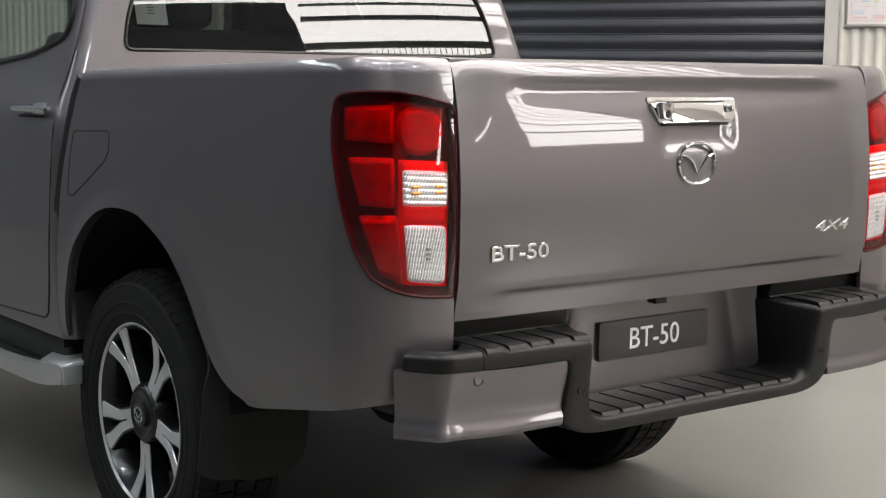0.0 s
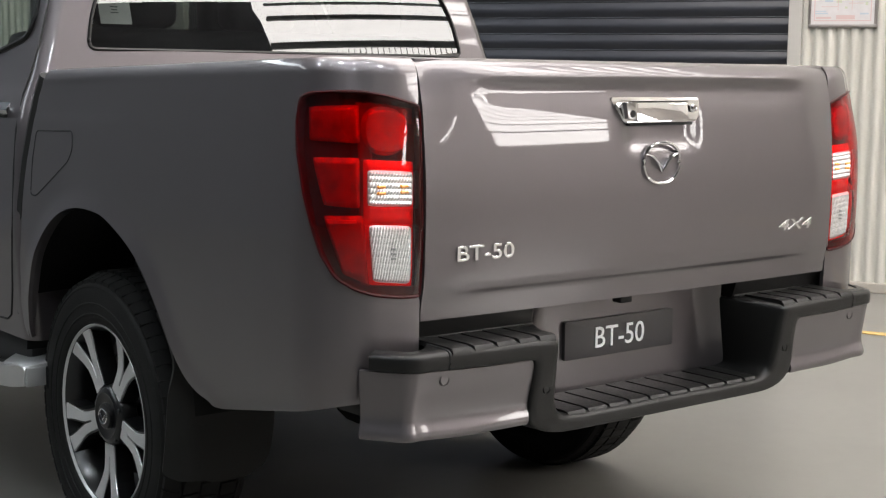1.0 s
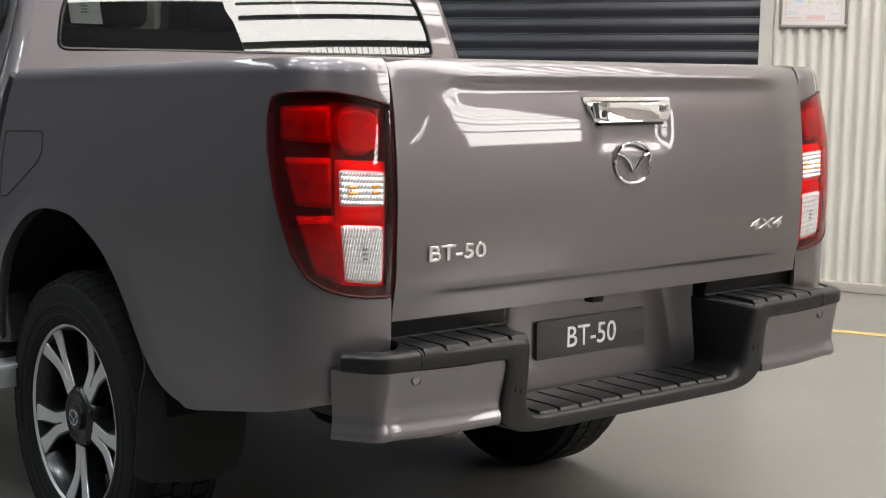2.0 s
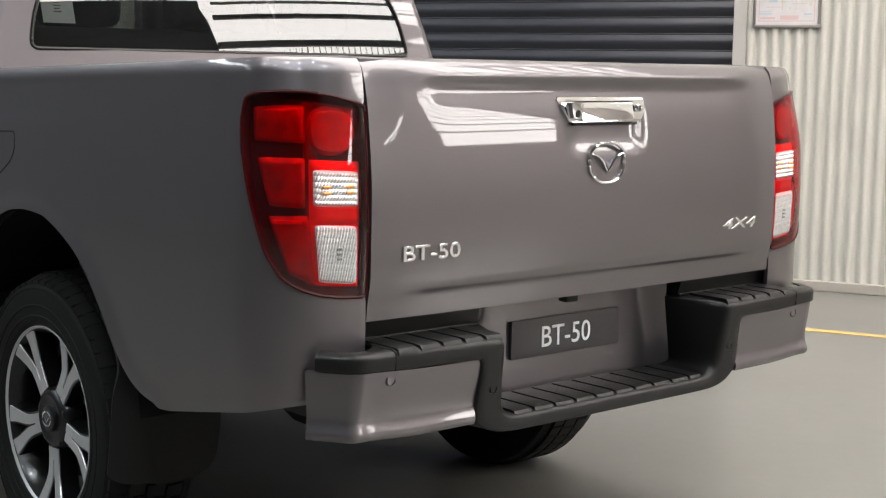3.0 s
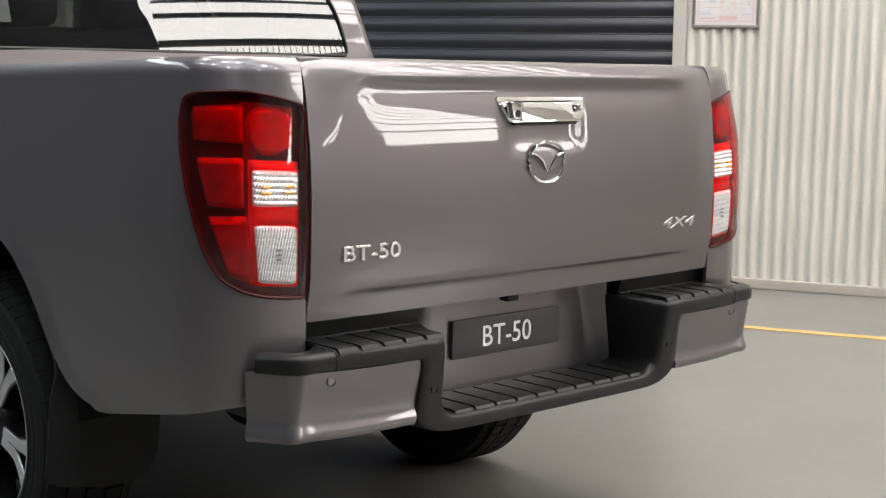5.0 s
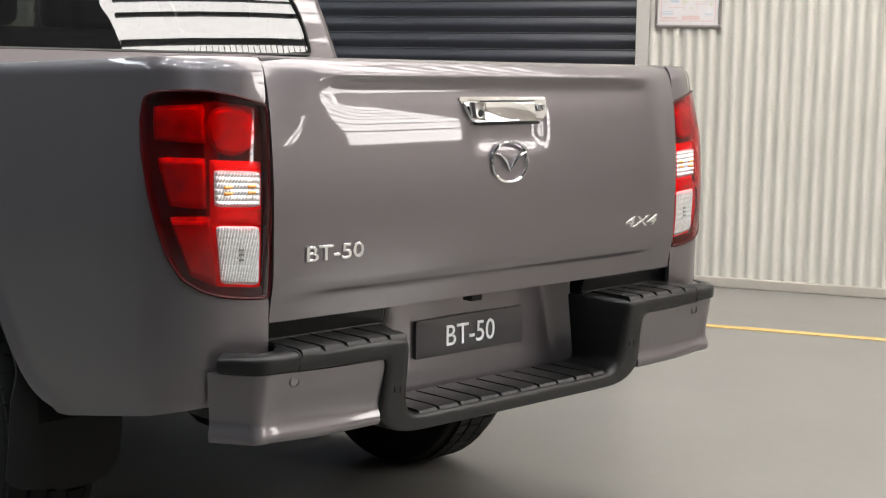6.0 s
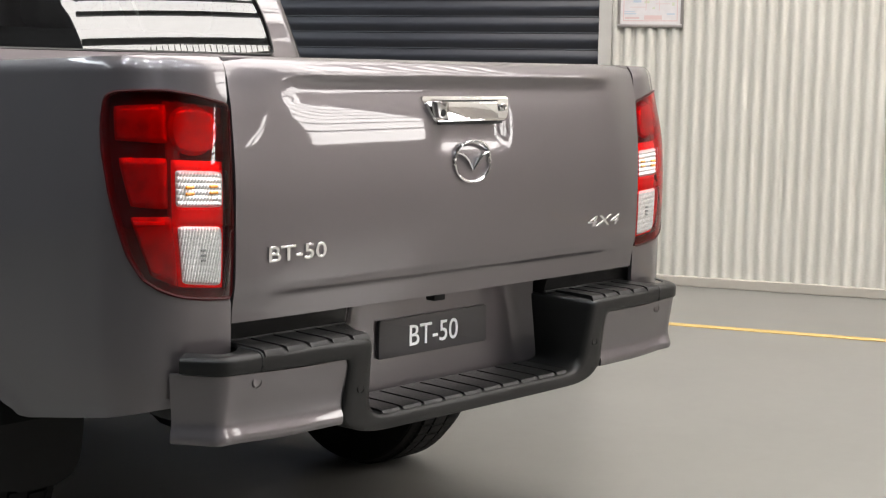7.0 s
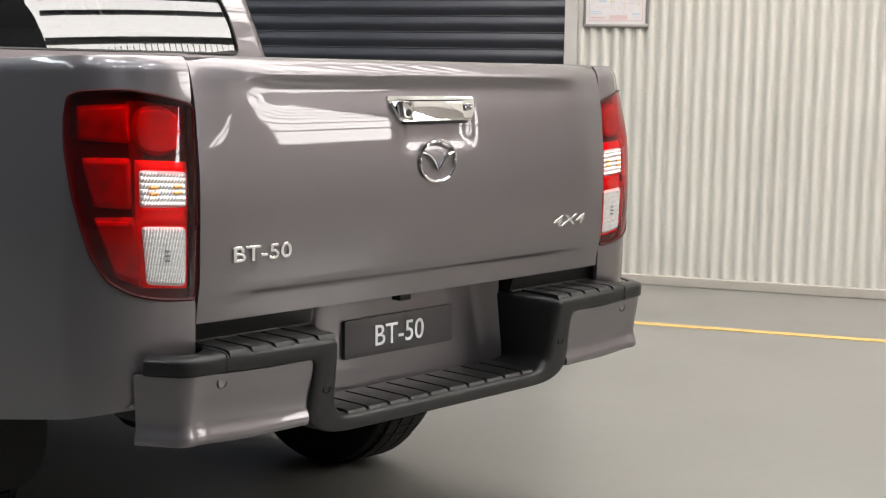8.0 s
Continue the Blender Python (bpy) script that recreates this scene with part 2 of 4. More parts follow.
def lettering(text, height, depth, wide=1.0, shear=0.0, bold=0.0):
    """Letters as a bmesh, centred, in the x-z plane, read from the -y side; their back lies at y = 0."""
    cu = bpy.data.curves.new("letters", "FONT")
    cu.body, cu.size, cu.extrude, cu.bevel_depth, cu.align_x, cu.shear, cu.offset = text, height / 0.72, depth / 2, depth * 0.18, "CENTER", shear, bold
    cu.resolution_u = 4
    ob = bpy.data.objects.new("letters", cu)
    scene.collection.objects.link(ob)
    me = bpy.data.meshes.new_from_object(ob.evaluated_get(bpy.context.evaluated_depsgraph_get()))
    bpy.data.objects.remove(ob)
    bm = bmesh.new()
    bm.from_mesh(me)
    for v in bm.verts:
        x, y, z = v.co
        v.co = (x * wide, -z - depth / 2, y - height / 2)
    return bm


def moved(bm, m):
    bmesh.ops.transform(bm, matrix=m, verts=bm.verts)
    return bm


# ---------------------------------------------------------------- the shed
def corrugated(bm, a0, a1, z0, z1, n0=0.0, pitch=0.0725, depth=0.023, per=10):
    n = round((a1 - a0) / pitch * per)
    low, high = [], []
    for i in range(n + 1):
        a = a0 + (a1 - a0) * i / n
        w = math.cos(2 * math.pi * (a + 0.393) / pitch)
        h = n0 + depth / 2 * math.copysign(abs(w) ** 0.65, w)
        low.append(bm.verts.new(room(a, h, z0)))
        high.append(bm.verts.new(room(a, h, z1)))
    for i in range(n):
        bm.faces.new((low[i], low[i + 1], high[i + 1], high[i]))


def slab(bm, a0, a1, n0, n1, z0, z1, bevel=0.0):
    vs = box(bm, a0, a1, n0, n1, z0, z1, bevel)
    for v in vs:
        if v.is_valid:
            v.co = room(*v.co)


def setting(name, bm, mat, label, category, smooth=False):
    return tagged(obj(name, bm, mat, smooth), label, category, kind="structure")


bm = bmesh.new()
slab(bm, A_MIN - 0.3, A_MAX + 0.3, BAY - 0.3, N_MAX + 0.3, -0.2, 0.0)
setting("floor", bm, FLOOR, "pale grey-beige sealed concrete floor with faint stains", "floor")

DOOR_A, DOOR_END, DOOR_TOP = -1.006, -5.6, 3.6
bm = bmesh.new()
corrugated(bm, -0.924, WALL_END, 0.062, EAVE)
wall = setting("wall_east", bm, CREAM, "cream corrugated steel wall cladding", "wall", True)
thick(wall, 0.004)
bm = bmesh.new()
corrugated(bm, A_MIN, DOOR_END - 0.09, 0, EAVE)
slab(bm, DOOR_END - 0.09, -0.924, -0.2, -0.012, DOOR_TOP, EAVE)
setting("wall_east_far", bm, CREAM, "cream corrugated steel wall beyond the roller door", "wall")
bm = bmesh.new()
slab(bm, -0.924, WALL_END, -0.2, -0.05, 0, EAVE)
slab(bm, WALL_END, A_MAX, BAY - 0.2, BAY, 0, EAVE)
slab(bm, WALL_END - 0.2, WALL_END, BAY, -0.2, 0, EAVE)
setting("wall_east_back", bm, DULL, "dark backing behind the cladding, and walls of the added bay", "wall")
bm = bmesh.new()
slab(bm, -0.924, WALL_END, -0.03, 0.03, 0.0, 0.062, 0.006)
setting("baseboard", bm, PLINTH, "painted concrete upstand along the wall's foot", "plinth")
bm = bmesh.new()
slab(bm, DOOR_A, -0.924, -0.12, 0.012, 0, DOOR_TOP + 0.09, 0.003)
slab(bm, DOOR_END - 0.09, DOOR_END, -0.12, 0.012, 0, DOOR_TOP + 0.09, 0.003)
slab(bm, DOOR_END, DOOR_A, -0.12, 0.012, DOOR_TOP, DOOR_TOP + 0.09, 0.003)
setting("door_frame", bm, JAMB, "pale grey steel frame of the roller door", "door frame")

# roller door: one curved slat made once and repeated up the opening
SLAT_H = 0.1035
door = thing("door_1", "closed dark navy steel roller door with ribbed slats", "roller door", room(DOOR_A, -0.06, 0), kind="structure")
prof = [(0.0, -0.010), (0.006, -0.012), (0.020, -0.004), (0.036, 0.006), (0.052, 0.009), (0.068, 0.006), (0.084, -0.004), (0.098, -0.012), (SLAT_H - 0.001, -0.010)]
bm = bmesh.new()
ra, rb = [], []
for z, h in prof:
    ra.append(bm.verts.new(room(DOOR_A - 0.001, -0.06 + h, z) - door.location))
    rb.append(bm.verts.new(room(DOOR_END + 0.001, -0.06 + h, z) - door.location))
for i in range(len(prof) - 1):
    bm.faces.new((ra[i], rb[i], rb[i + 1], ra[i + 1]))
slat = part("slat", bm, SLAT, door)
for k in range(1, 35):
    o = new("slat", slat.data)
    o.parent, o.location = door, (0, 0, k * SLAT_H)
bm = bmesh.new()
slab(bm, DOOR_END, DOOR_A, -0.2, -0.1, 0, DOOR_TOP)
setting("door_backing", bm, GAP, "black void behind the roller door", "door")

# the other, unseen walls, toned for the reflections, and the roof, with daylight sheets
bm = bmesh.new()
prev = None
for i in range(round((N_MAX + 0.4) / 0.019) + 1):
    n = -0.2 + i * 0.019
    w = A_MIN - 0.0085 * math.sin(2 * math.pi * n / 0.076)
    pair = (bm.verts.new(room(w, n, 0)), bm.verts.new(room(w, n, EAVE)))
    if prev:
        bm.faces.new((prev[0], pair[0], pair[1], prev[1]))
    prev = pair
thick(setting("wall_north", bm, NORTH, "dark grey corrugated steel end wall", "wall", True), 0.05, 0)
bm = bmesh.new()
slab(bm, A_MIN - 0.2, A_MAX + 0.2, N_MAX, N_MAX + 0.2, 0, EAVE)
setting("wall_west", bm, DULL, "dark steel side wall", "wall")
bm = bmesh.new()
slab(bm, A_MAX, A_MAX + 0.2, BAY - 0.2, N_MAX + 0.2, 0, EAVE)
setting("wall_south", bm, END_WALL, "dull cream steel end wall behind", "wall")
bm = bmesh.new()
slab(bm, A_MIN - 0.2, A_MAX + 0.2, BAY - 0.2, N_MAX + 0.2, EAVE, EAVE + 0.2)
setting("ceiling", bm, STEEL, "dark steel roof sheeting over the shed", "ceiling")


def daylight(name, label, mat, a0, a1, n0, n1, z0, z1):
    bm = bmesh.new()
    slab(bm, a0, a1, n0, n1, z0, z1)
    return setting(name, bm, mat, label, "skylight")


# glazed end wall of the added bay behind the camera, a tall window beside it, and translucent strips in the roof
bm = bmesh.new()
prism(bm, [(1.9, 1.5), (3.4, 1.5), (3.65, 2.6), (4.5, 3.5), (4.8, 4.9), (2.95, 4.9), (2.95, 3.35), (1.9, 2.15)], lambda u, v: room(A_MAX - 0.01, u, v), lambda u, v: room(A_MAX - 0.03, u, v))
setting("window_1", bm, WINDOW_SHEET, "bright glazed opening in the end wall", "window")
bm = bmesh.new()
prism(bm, [(BAY + 0.2, 5.0), (2.90, 5.0), (2.93, 5.36), (3.00, 5.66), (3.08, 5.82), (3.08, 6.1), (BAY + 0.2, 6.1)], lambda u, v: room(A_MAX - 0.01, u, v), lambda u, v: room(A_MAX - 0.03, u, v))
setting("window_2", bm, WINDOW_SHEET, "bright glazing high in the end wall", "window")
bm = bmesh.new()
prism(bm, [(3.08, 5.915), (5.2, 6.245), (5.2, 6.275), (3.08, 5.945)], lambda u, v: room(A_MAX - 0.01, u, v), lambda u, v: room(A_MAX - 0.03, u, v))
setting("window_9", bm, WINDOW_SHEET, "bright sloping glazing below the roof", "window")
daylight("window_3", "tall bright window in the end wall", WINDOW_SHEET, A_MAX - 0.03, A_MAX - 0.01, 5.2, 5.6, 1.60, 2.30)
bm = bmesh.new()
for z in (1.72, 1.98, 2.24, 2.50, 2.76, 3.02, 3.4, 3.8, 4.2):
    slab(bm, A_MAX - 0.07, A_MAX - 0.03, 1.9, 4.8, z, z + 0.035)
for z, h in ((5.165, 0.075), (5.52, 0.05), (5.71, 0.02)):
    vs = box(bm, A_MAX - 0.07, A_MAX - 0.03, -1.2, 2.93, z, z + h)
    for v in vs:
        v.co = room(v.co.x, v.co.y, v.co.z + 0.095 * (v.co.y - 1.6))
for z in (1.80, 2.0, 2.2):
    slab(bm, A_MAX - 0.07, A_MAX - 0.03, 5.2, 5.6, z, z + 0.03)
setting("glazing_bars", bm, STEEL, "dark glazing bars of the end wall windows", "glazing bar")
# unseen ribs, added for the ribbed strip reflected low in the rear window
bm = bmesh.new()
for q in range(95):
    slab(bm, A_MAX - 0.05, A_MAX - 0.03, BAY + 0.2 + 0.08 * q, BAY + 0.207 + 0.08 * q, 4.98, 5.17)
setting("cladding_ribs", bm, CREAM, "pale upright cladding ribs at the foot of the high glazing", "glazing bar")
bm = bmesh.new()
slab(bm, A_MAX - 0.06, A_MAX, BAY + 0.2, 1.8, 3.5, 4.97)
setting("spandrel", bm, CREAM, "cream steel cladding below the high glazing", "wall")
# unseen panel, added so the rear window's left half reflects dark
bm = bmesh.new()
slab(bm, A_MAX - 0.009, A_MAX, 2.9, 9.5, 4.95, EAVE - 0.01)
setting("dark_reflection_panel", bm, SLAT, "unseen dark panel added to darken the rear window's reflection", "wall")
# the cool third sheet is added to light the north wall and near flank
k = 4
for a0, a1, n0, n1, mat in ((-3.0, 4.6, 0.1, 5.6, SKY_SHEET), (4.9, 9.4, -4.0, 5.4, SKY_SHEET), (-8.3, -6.95, 0.6, 15.0, COOL_FILL)):
    daylight(f"window_{k}", "unseen glowing roof sheet that lights the shed", mat, a0, a1, n0, n1, EAVE - 0.03, EAVE - 0.01)
    k += 1
# round high-bay lamps over the near side of the shed
for a in (-1.5, 1.0, 3.5, 6.0):
    for n in (7.2, 9.8):
        lamp_ = thing("high_bay_lamp", "round white high-bay lamp hung below the roof", "ceiling lamp", room(a, n, EAVE - 0.14), "high-bay lamps", "structure")
        bm = bmesh.new()
        lathe(bm, [(0.10, 0.001), (0.10, 0.06), (0.03, 0.09), (-0.16, 0.20), (-0.18, 0.20), (-0.17, 0.185)], 24, "z")
        part("housing", bm, SILVER, lamp_)
        bm = bmesh.new()
        lathe(bm, [(-0.172, 0.0005), (-0.172, 0.184)], 24, "z")
        part("diffuser", bm, LAMP_GLOW, lamp_)
bm = bmesh.new()
for n, w in [(0.16 + 0.33 * q, 0.115) for q in range(6)] + [(2.6 + 0.9 * q, 0.10) for q in range(16)]:
    slab(bm, A_MIN, A_MAX - 0.4, n, n + w, EAVE - 0.14, EAVE - 0.04)
for q in range(8):
    a = -8.2 + 2.4 * q
    slab(bm, a, a + 0.16, 0.0, N_MAX, EAVE - 0.30, EAVE - 0.15)
setting("roof_purlins", bm, STEEL, "dark steel purlins below the roof", "purlin")

bm = bmesh.new()
slab(bm, -3.4, WALL_END, 1.373, 1.448, 0.0005, 0.0035)
line = setting("floor_line", bm, LINE, "yellow painted safety line along the floor", "floor line")

# framed plan on the wall
sign = thing("wall_sign", "framed printed site plan with pink border on the cream wall", "sign", room(-0.68, 0.012, 1.588))
bm = bmesh.new()
for a0, a1, z0, z1 in ((-0.886, -0.478, 1.588, 1.608), (-0.886, -0.478, 2.162, 2.182), (-0.886, -0.868, 1.608, 2.162), (-0.496, -0.478, 1.608, 2.162)):
    slab(bm, a0, a1, 0.010, 0.024, z0, z1, 0.003)
part("sign_frame", moved(bm, Matrix.Translation(-sign.location)), FRAME, sign)
bm = bmesh.new()
slab(bm, -0.868, -0.496, 0.011, 0.018, 1.608, 2.162)
part("sheet", moved(bm, Matrix.Translation(-sign.location)), PAPER, sign, "cream printed sheet")
for a0, a1, z0, z1 in ((-0.852, -0.846, 1.632, 2.13), (-0.519, -0.513, 1.632, 2.13), (-0.852, -0.513, 1.626, 1.632), (-0.72, -0.61, 1.636, 1.662), (-0.84, -0.75, 1.64, 1.652), (-0.81, -0.71, 1.71, 1.714), (-0.712, -0.708, 1.69, 1.77), (-0.65, -0.56, 1.73, 1.734), (-0.63, -0.626, 1.69, 1.75)):
    bm = bmesh.new()
    slab(bm, a0, a1, 0.0182, 0.0187, z0, z1)
    part("printed_line", moved(bm, Matrix.Translation(-sign.location)), PINK, sign, "pink printed line")
for mat, rects in ((PALE_BLUE, ((-0.83, -0.76, 1.80, 1.83), (-0.79, -0.74, 1.74, 1.755), (-0.66, -0.60, 1.80, 1.815), (-0.845, -0.77, 1.668, 1.676), (-0.845, -0.78, 1.682, 1.688), (-0.58, -0.53, 1.665, 1.675))),
                   (PALE_GREEN, ((-0.72, -0.69, 1.735, 1.75), (-0.62, -0.59, 1.765, 1.785), (-0.55, -0.535, 1.72, 1.74), (-0.67, -0.655, 1.70, 1.712)))):
    for a0, a1, z0, z1 in rects:
        bm = bmesh.new()
        slab(bm, a0, a1, 0.0182, 0.0186, z0, z1)
        part("printed_mark", moved(bm, Matrix.Translation(-sign.location)), mat, sign, "pale printed patch")


# ---------------------------------------------------------------- the truck: surfaces
truck = thing("pickup_truck", "grey metallic dual-cab pickup truck parked on the concrete floor", "pickup truck")
EDGE_X, EDGE_Y, CORNER = 0.690, 0.125, 0.14
FLANK = 0.925
S0 = FLANK - CORNER - EDGE_X
S1 = S0 + CORNER * math.pi / 2
inset = table([(0.52, 0.03), (0.58, 0.012), (0.68, 0.002), (0.82, 0.0), (0.97, 0.0), (1.12, 0.0045), (1.22, 0.0098), (1.29, 0.0142)])
HUB_Y, HUB_Z = 1.243, 0.383
ARCH = [(1.63, 0.30), (1.615, 0.50), (1.595, 0.60), (1.572, 0.69), (1.530, 0.79), (1.441, 0.873), (1.35, 0.920), (1.259, 0.938), (1.17, 0.938), (1.094, 0.926),
        (0.974, 0.874), (0.889, 0.812), (0.825, 0.740), (0.788, 0.690), (0.735, 0.620), (0.695, 0.583), (0.650, 0.560), (0.605, 0.546), (0.585, 0.50), (0.58, 0.40), (0.58, 0.30)]


def smooth_poly(pts, k=4):
    """A finer polygon through the points (Catmull-Rom)."""
    out = []
    n = len(pts)
    for i in range(n):
        p0, p1, p2, p3 = (Vector(pts[(i + j) % n]) for j in (-1, 0, 1, 2))
        for j in range(k):
            t = j / k
            q = 0.5 * (2 * p1 + (p2 - p0) * t + (2 * p0 - 5 * p1 + 4 * p2 - p3) * t * t + (3 * p1 - p0 - 3 * p2 + p3) * t**3)
            out.append((q.x, q.y))
    return out


ARCH_FINE = smooth_poly(ARCH)


def rail_top(y):
    return 1.327 - 0.028 * max(0, y - 0.18)


def tub(s, v, out=0.0, sx=-1):
    """The tub's outer skin: s runs from the tailgate's edge round the corner and forward, v up; out lifts off it."""
    if s < S0:
        x, y, nx, ny = EDGE_X + s, EDGE_Y, 0, -1
    elif s < S1:
        a = (s - S0) / CORNER
        x, y, nx, ny = FLANK - CORNER + CORNER * math.sin(a), EDGE_Y + CORNER - CORNER * math.cos(a), math.sin(a), -math.cos(a)
    else:
        x, y, nx, ny = FLANK, EDGE_Y + CORNER + s - S1, 1, 0
    top = rail_top(y)
    if v <= 1.29:
        z, off = 0.52 + (v - 0.52) * (top - 0.555) / 0.77, inset(v)
        low = 0.541 + 0.082 * (1 - min(1, max(0, (y - 0.10) / 0.46)))
        if v < 0.74:
            z += (low - 0.541) * (0.74 - v) / 0.2
        off += 0.0018 * ease(1.195, 1.205, v) * ease(0.80, 1.15, y)
        if y > 0.45:
            d = nearest((y, z), ARCH_FINE)[0]
            if d < 0.12:
                off -= 0.008 * math.exp(-(d / 0.03) ** 2)
    else:
        th = min(1, (v - 1.29) / 0.055) * math.pi / 2
        z, off = top - 0.035 + 0.017 * (v - 1.29) / 0.055 * (v < 1.345) + 0.017 * (v >= 1.345) + 0.018 * math.sin(th) ** 1.0, inset(1.29) + 0.020 * (1 - math.cos(th)) + max(0, v - 1.345)
    back = ease(S1 + 0.14, S1 * 0.5, s)
    off += 0.011 * ease(0.015, S1 * 0.5, s) * back + 0.006 * ease(1.23, 1.345, v) * ease(S1 * 0.85, S1 * 0.45, s) + 0.020 * ease(1.10, 1.31, v) * ease(0.03, S1 * 0.5, s) * ease(S1 + 0.10, S1 * 0.55, s)
    if s < S1 + 0.02:
        off = min(off, 0.115)
    off -= out
    return Vector((sx * (x - nx * off), y - ny * off, z))


def skin_v(y, z):
    return 0.52 + (z - 0.52) * 0.77 / (rail_top(y) - 0.555)


def side_s(y):
    return S1 + y - EDGE_Y - CORNER


LAMP = [(0.302, 1.226), (0.298, 1.245), (0.274, 1.254), (0.181, 1.257), (0.130, 1.256), (0.076, 1.248), (0.001, 1.229), (0.001, 1.144), (0.001, 0.984), (0.002, 0.835),
        (0.065, 0.839), (0.116, 0.847), (0.158, 0.860), (0.198, 0.884), (0.229, 0.932), (0.250, 0.990), (0.271, 1.052), (0.293, 1.136), (0.304, 1.196)]
LAMP_FINE = rounded(LAMP, 0.012, 2)


def tub_side(sx):
    bm = bmesh.new()
    us = steps(0, S0, 0.012) + steps(S0, S1, 0.011)[1:] + steps(S1, side_s(1.655), 0.0125)[1:]
    vs = steps(0.541, 0.65, 0.006) + steps(0.65, 1.29, 0.0125)[1:] + steps(1.29, 1.345, 0.008)[1:] + steps(1.345, 1.42, 0.04)[1:]
    arch = [(side_s(y), skin_v(y, z)) for y, z in ARCH_FINE]
    # swept front edge, next to the cab
    edge = [(1.482, 1.300), (1.487, 1.277), (1.506, 1.243), (1.521, 1.220), (1.551, 1.138), (1.588, 1.038), (1.620, 0.924), (1.647, 0.757), (1.652, 0.50)]
    front = [(side_s(1.482), 1.44)] + [(side_s(y), skin_v(y, z)) for y, z in edge] + [(side_s(1.75), 0.50), (side_s(1.75), 1.44)]
    sheet(bm, lambda s, v: tub(s, v, 0, sx), us, vs, [arch, LAMP_FINE, front])
    return thick(part("tub_side", bm, PAINT, truck, "grey metallic tub side with wheel arch"), 0.012)


flap_y = table([(0.30, 0.800), (0.45, 0.772), (0.60, 0.757), (0.64, 0.770), (0.69, 0.808), (0.74, 0.845), (0.80, 0.900), (0.84, 0.945)])
for sx in (-1, 1):
    tub_side(sx)

    # rolled inner return of the arch, and the liner behind it
    bm = bmesh.new()
    rim = [p for p in ARCH_FINE if p[1] > 0.60]
    for a, b in zip(rim, rim[1:]):
        if math.hypot(a[0] - b[0], a[1] - b[1]) > 0.15:
            continue
        q = [bm.verts.new((sx * (0.925 - w), y, z)) for (y, z), w in ((a, 0), (b, 0), (b, 0.022), (a, 0.022))]
        bm.faces.new(q)
    bmesh.ops.remove_doubles(bm, verts=bm.verts, dist=0.0005)
    part("arch_lip", bm, PAINT, truck)
    bm = bmesh.new()
    ring = []
    for i in range(33):
        a = math.radians(6 + 168 * i / 32)
        ring.append((1.185 + 0.49 * math.cos(a), 0.44 + 0.53 * math.sin(a)))
    rows_ = [[bm.verts.new((sx * x, y, z)) for y, z in ring] for x in (0.90, 0.60)]
    for i in range(32):
        bm.faces.new((rows_[0][i], rows_[0][i + 1], rows_[1][i + 1], rows_[1][i]))
    bm.faces.new([rows_[1][i] for i in range(33)])
    part("wheel_arch_liner", bm, LINER, truck, "matt black wheel arch liner")

    # mud flap behind the wheel
    bm = bmesh.new()
    flap = rounded([(0.912, 0.83), (0.640, 0.83), (0.640, 0.36), (0.652, 0.318), (0.698, 0.300), (0.885, 0.312), (0.920, 0.33)], [0, 0, 0.05, 0.04, 0.05, 0.03, 0.02])
    sheet(bm, lambda u, v: Vector((sx * u, flap_y(v) + 0.03 * ease(0.86, 0.93, u) * ease(0.62, 0.52, v), v)), steps(0.62, 0.922, 0.02), steps(0.298, 0.84, 0.02), keep=flap)
    thick(part("mud_flap", bm, FLAP, truck, "black rubber mud flap"), 0.01, 0)

    # tail lamp: dark housing sunk in the skin, coloured reflectors on it, a clear lens over all
    lamp = part("tail_lamp", sheet(bmesh.new(), lambda s, v: tub(s, v, -0.017, sx), steps(0, 0.31, 0.010), steps(0.83, 1.26, 0.0145), keep=LAMP_FINE), LAMP_DARK, truck, "red and clear wrap-around tail lamp")

    def patch(name, quad, out, mat, label="", lift=0.0, ribs=0, wave=0.0, n=22, k=0.35, power=8, fine=0.0):
        """A cushion on the lamp's floor between four corners (outer top, inner top, inner bottom, outer bottom)."""
        (s0, v0), (s1, v1), (s2, v2), (s3, v3) = quad

        def fn(a, b):
            u, w = a * math.sqrt(1 - k * abs(b) ** power / 2), b * math.sqrt(1 - k * abs(a) ** power / 2)
            p, q = (1 + u) / 2, (1 + w) / 2
            s = (s0 * (1 - p) + s1 * p) * (1 - q) + (s3 * (1 - p) + s2 * p) * q
            v = (v0 * (1 - p) + v1 * p) * (1 - q) + (v3 * (1 - p) + v2 * p) * q
            o = out + lift * ease(0, 0.22, 1 - max(abs(a), abs(b)))
            if wave:
                o += (wave * abs(math.sin(ribs * math.pi * q)) + fine * abs(math.sin(15 * math.pi * (p + 0.3 * q)))) * ease(0, 0.1, 1 - max(abs(a), abs(b)))
            return tub(s, v, o, sx)
        g = steps(-1, 1, 2 / n)
        return part(name, sheet(bmesh.new(), fn, g, g), mat, lamp, label)

    patch("red_reflector", [(0.289, 1.226), (0.136, 1.230), (0.136, 1.152), (0.276, 1.158)], -0.014, LAMP_RED, "red upper side reflector", 0.005, 1, 0.003, k=0.12)
    patch("red_column", [(0.146, 1.236), (0.104, 1.232), (0.112, 0.862), (0.138, 0.868)], -0.0155, LAMP_DEEP, "deep red column at the bend of the lamp", 0.002, k=0.05)
    patch("brake_surround", [(0.110, 1.236), (0.006, 1.222), (0.008, 1.190), (0.110, 1.200)], -0.0150, LAMP_DEEP, "deep red panel above the brake reflector", 0.001, k=0.05)
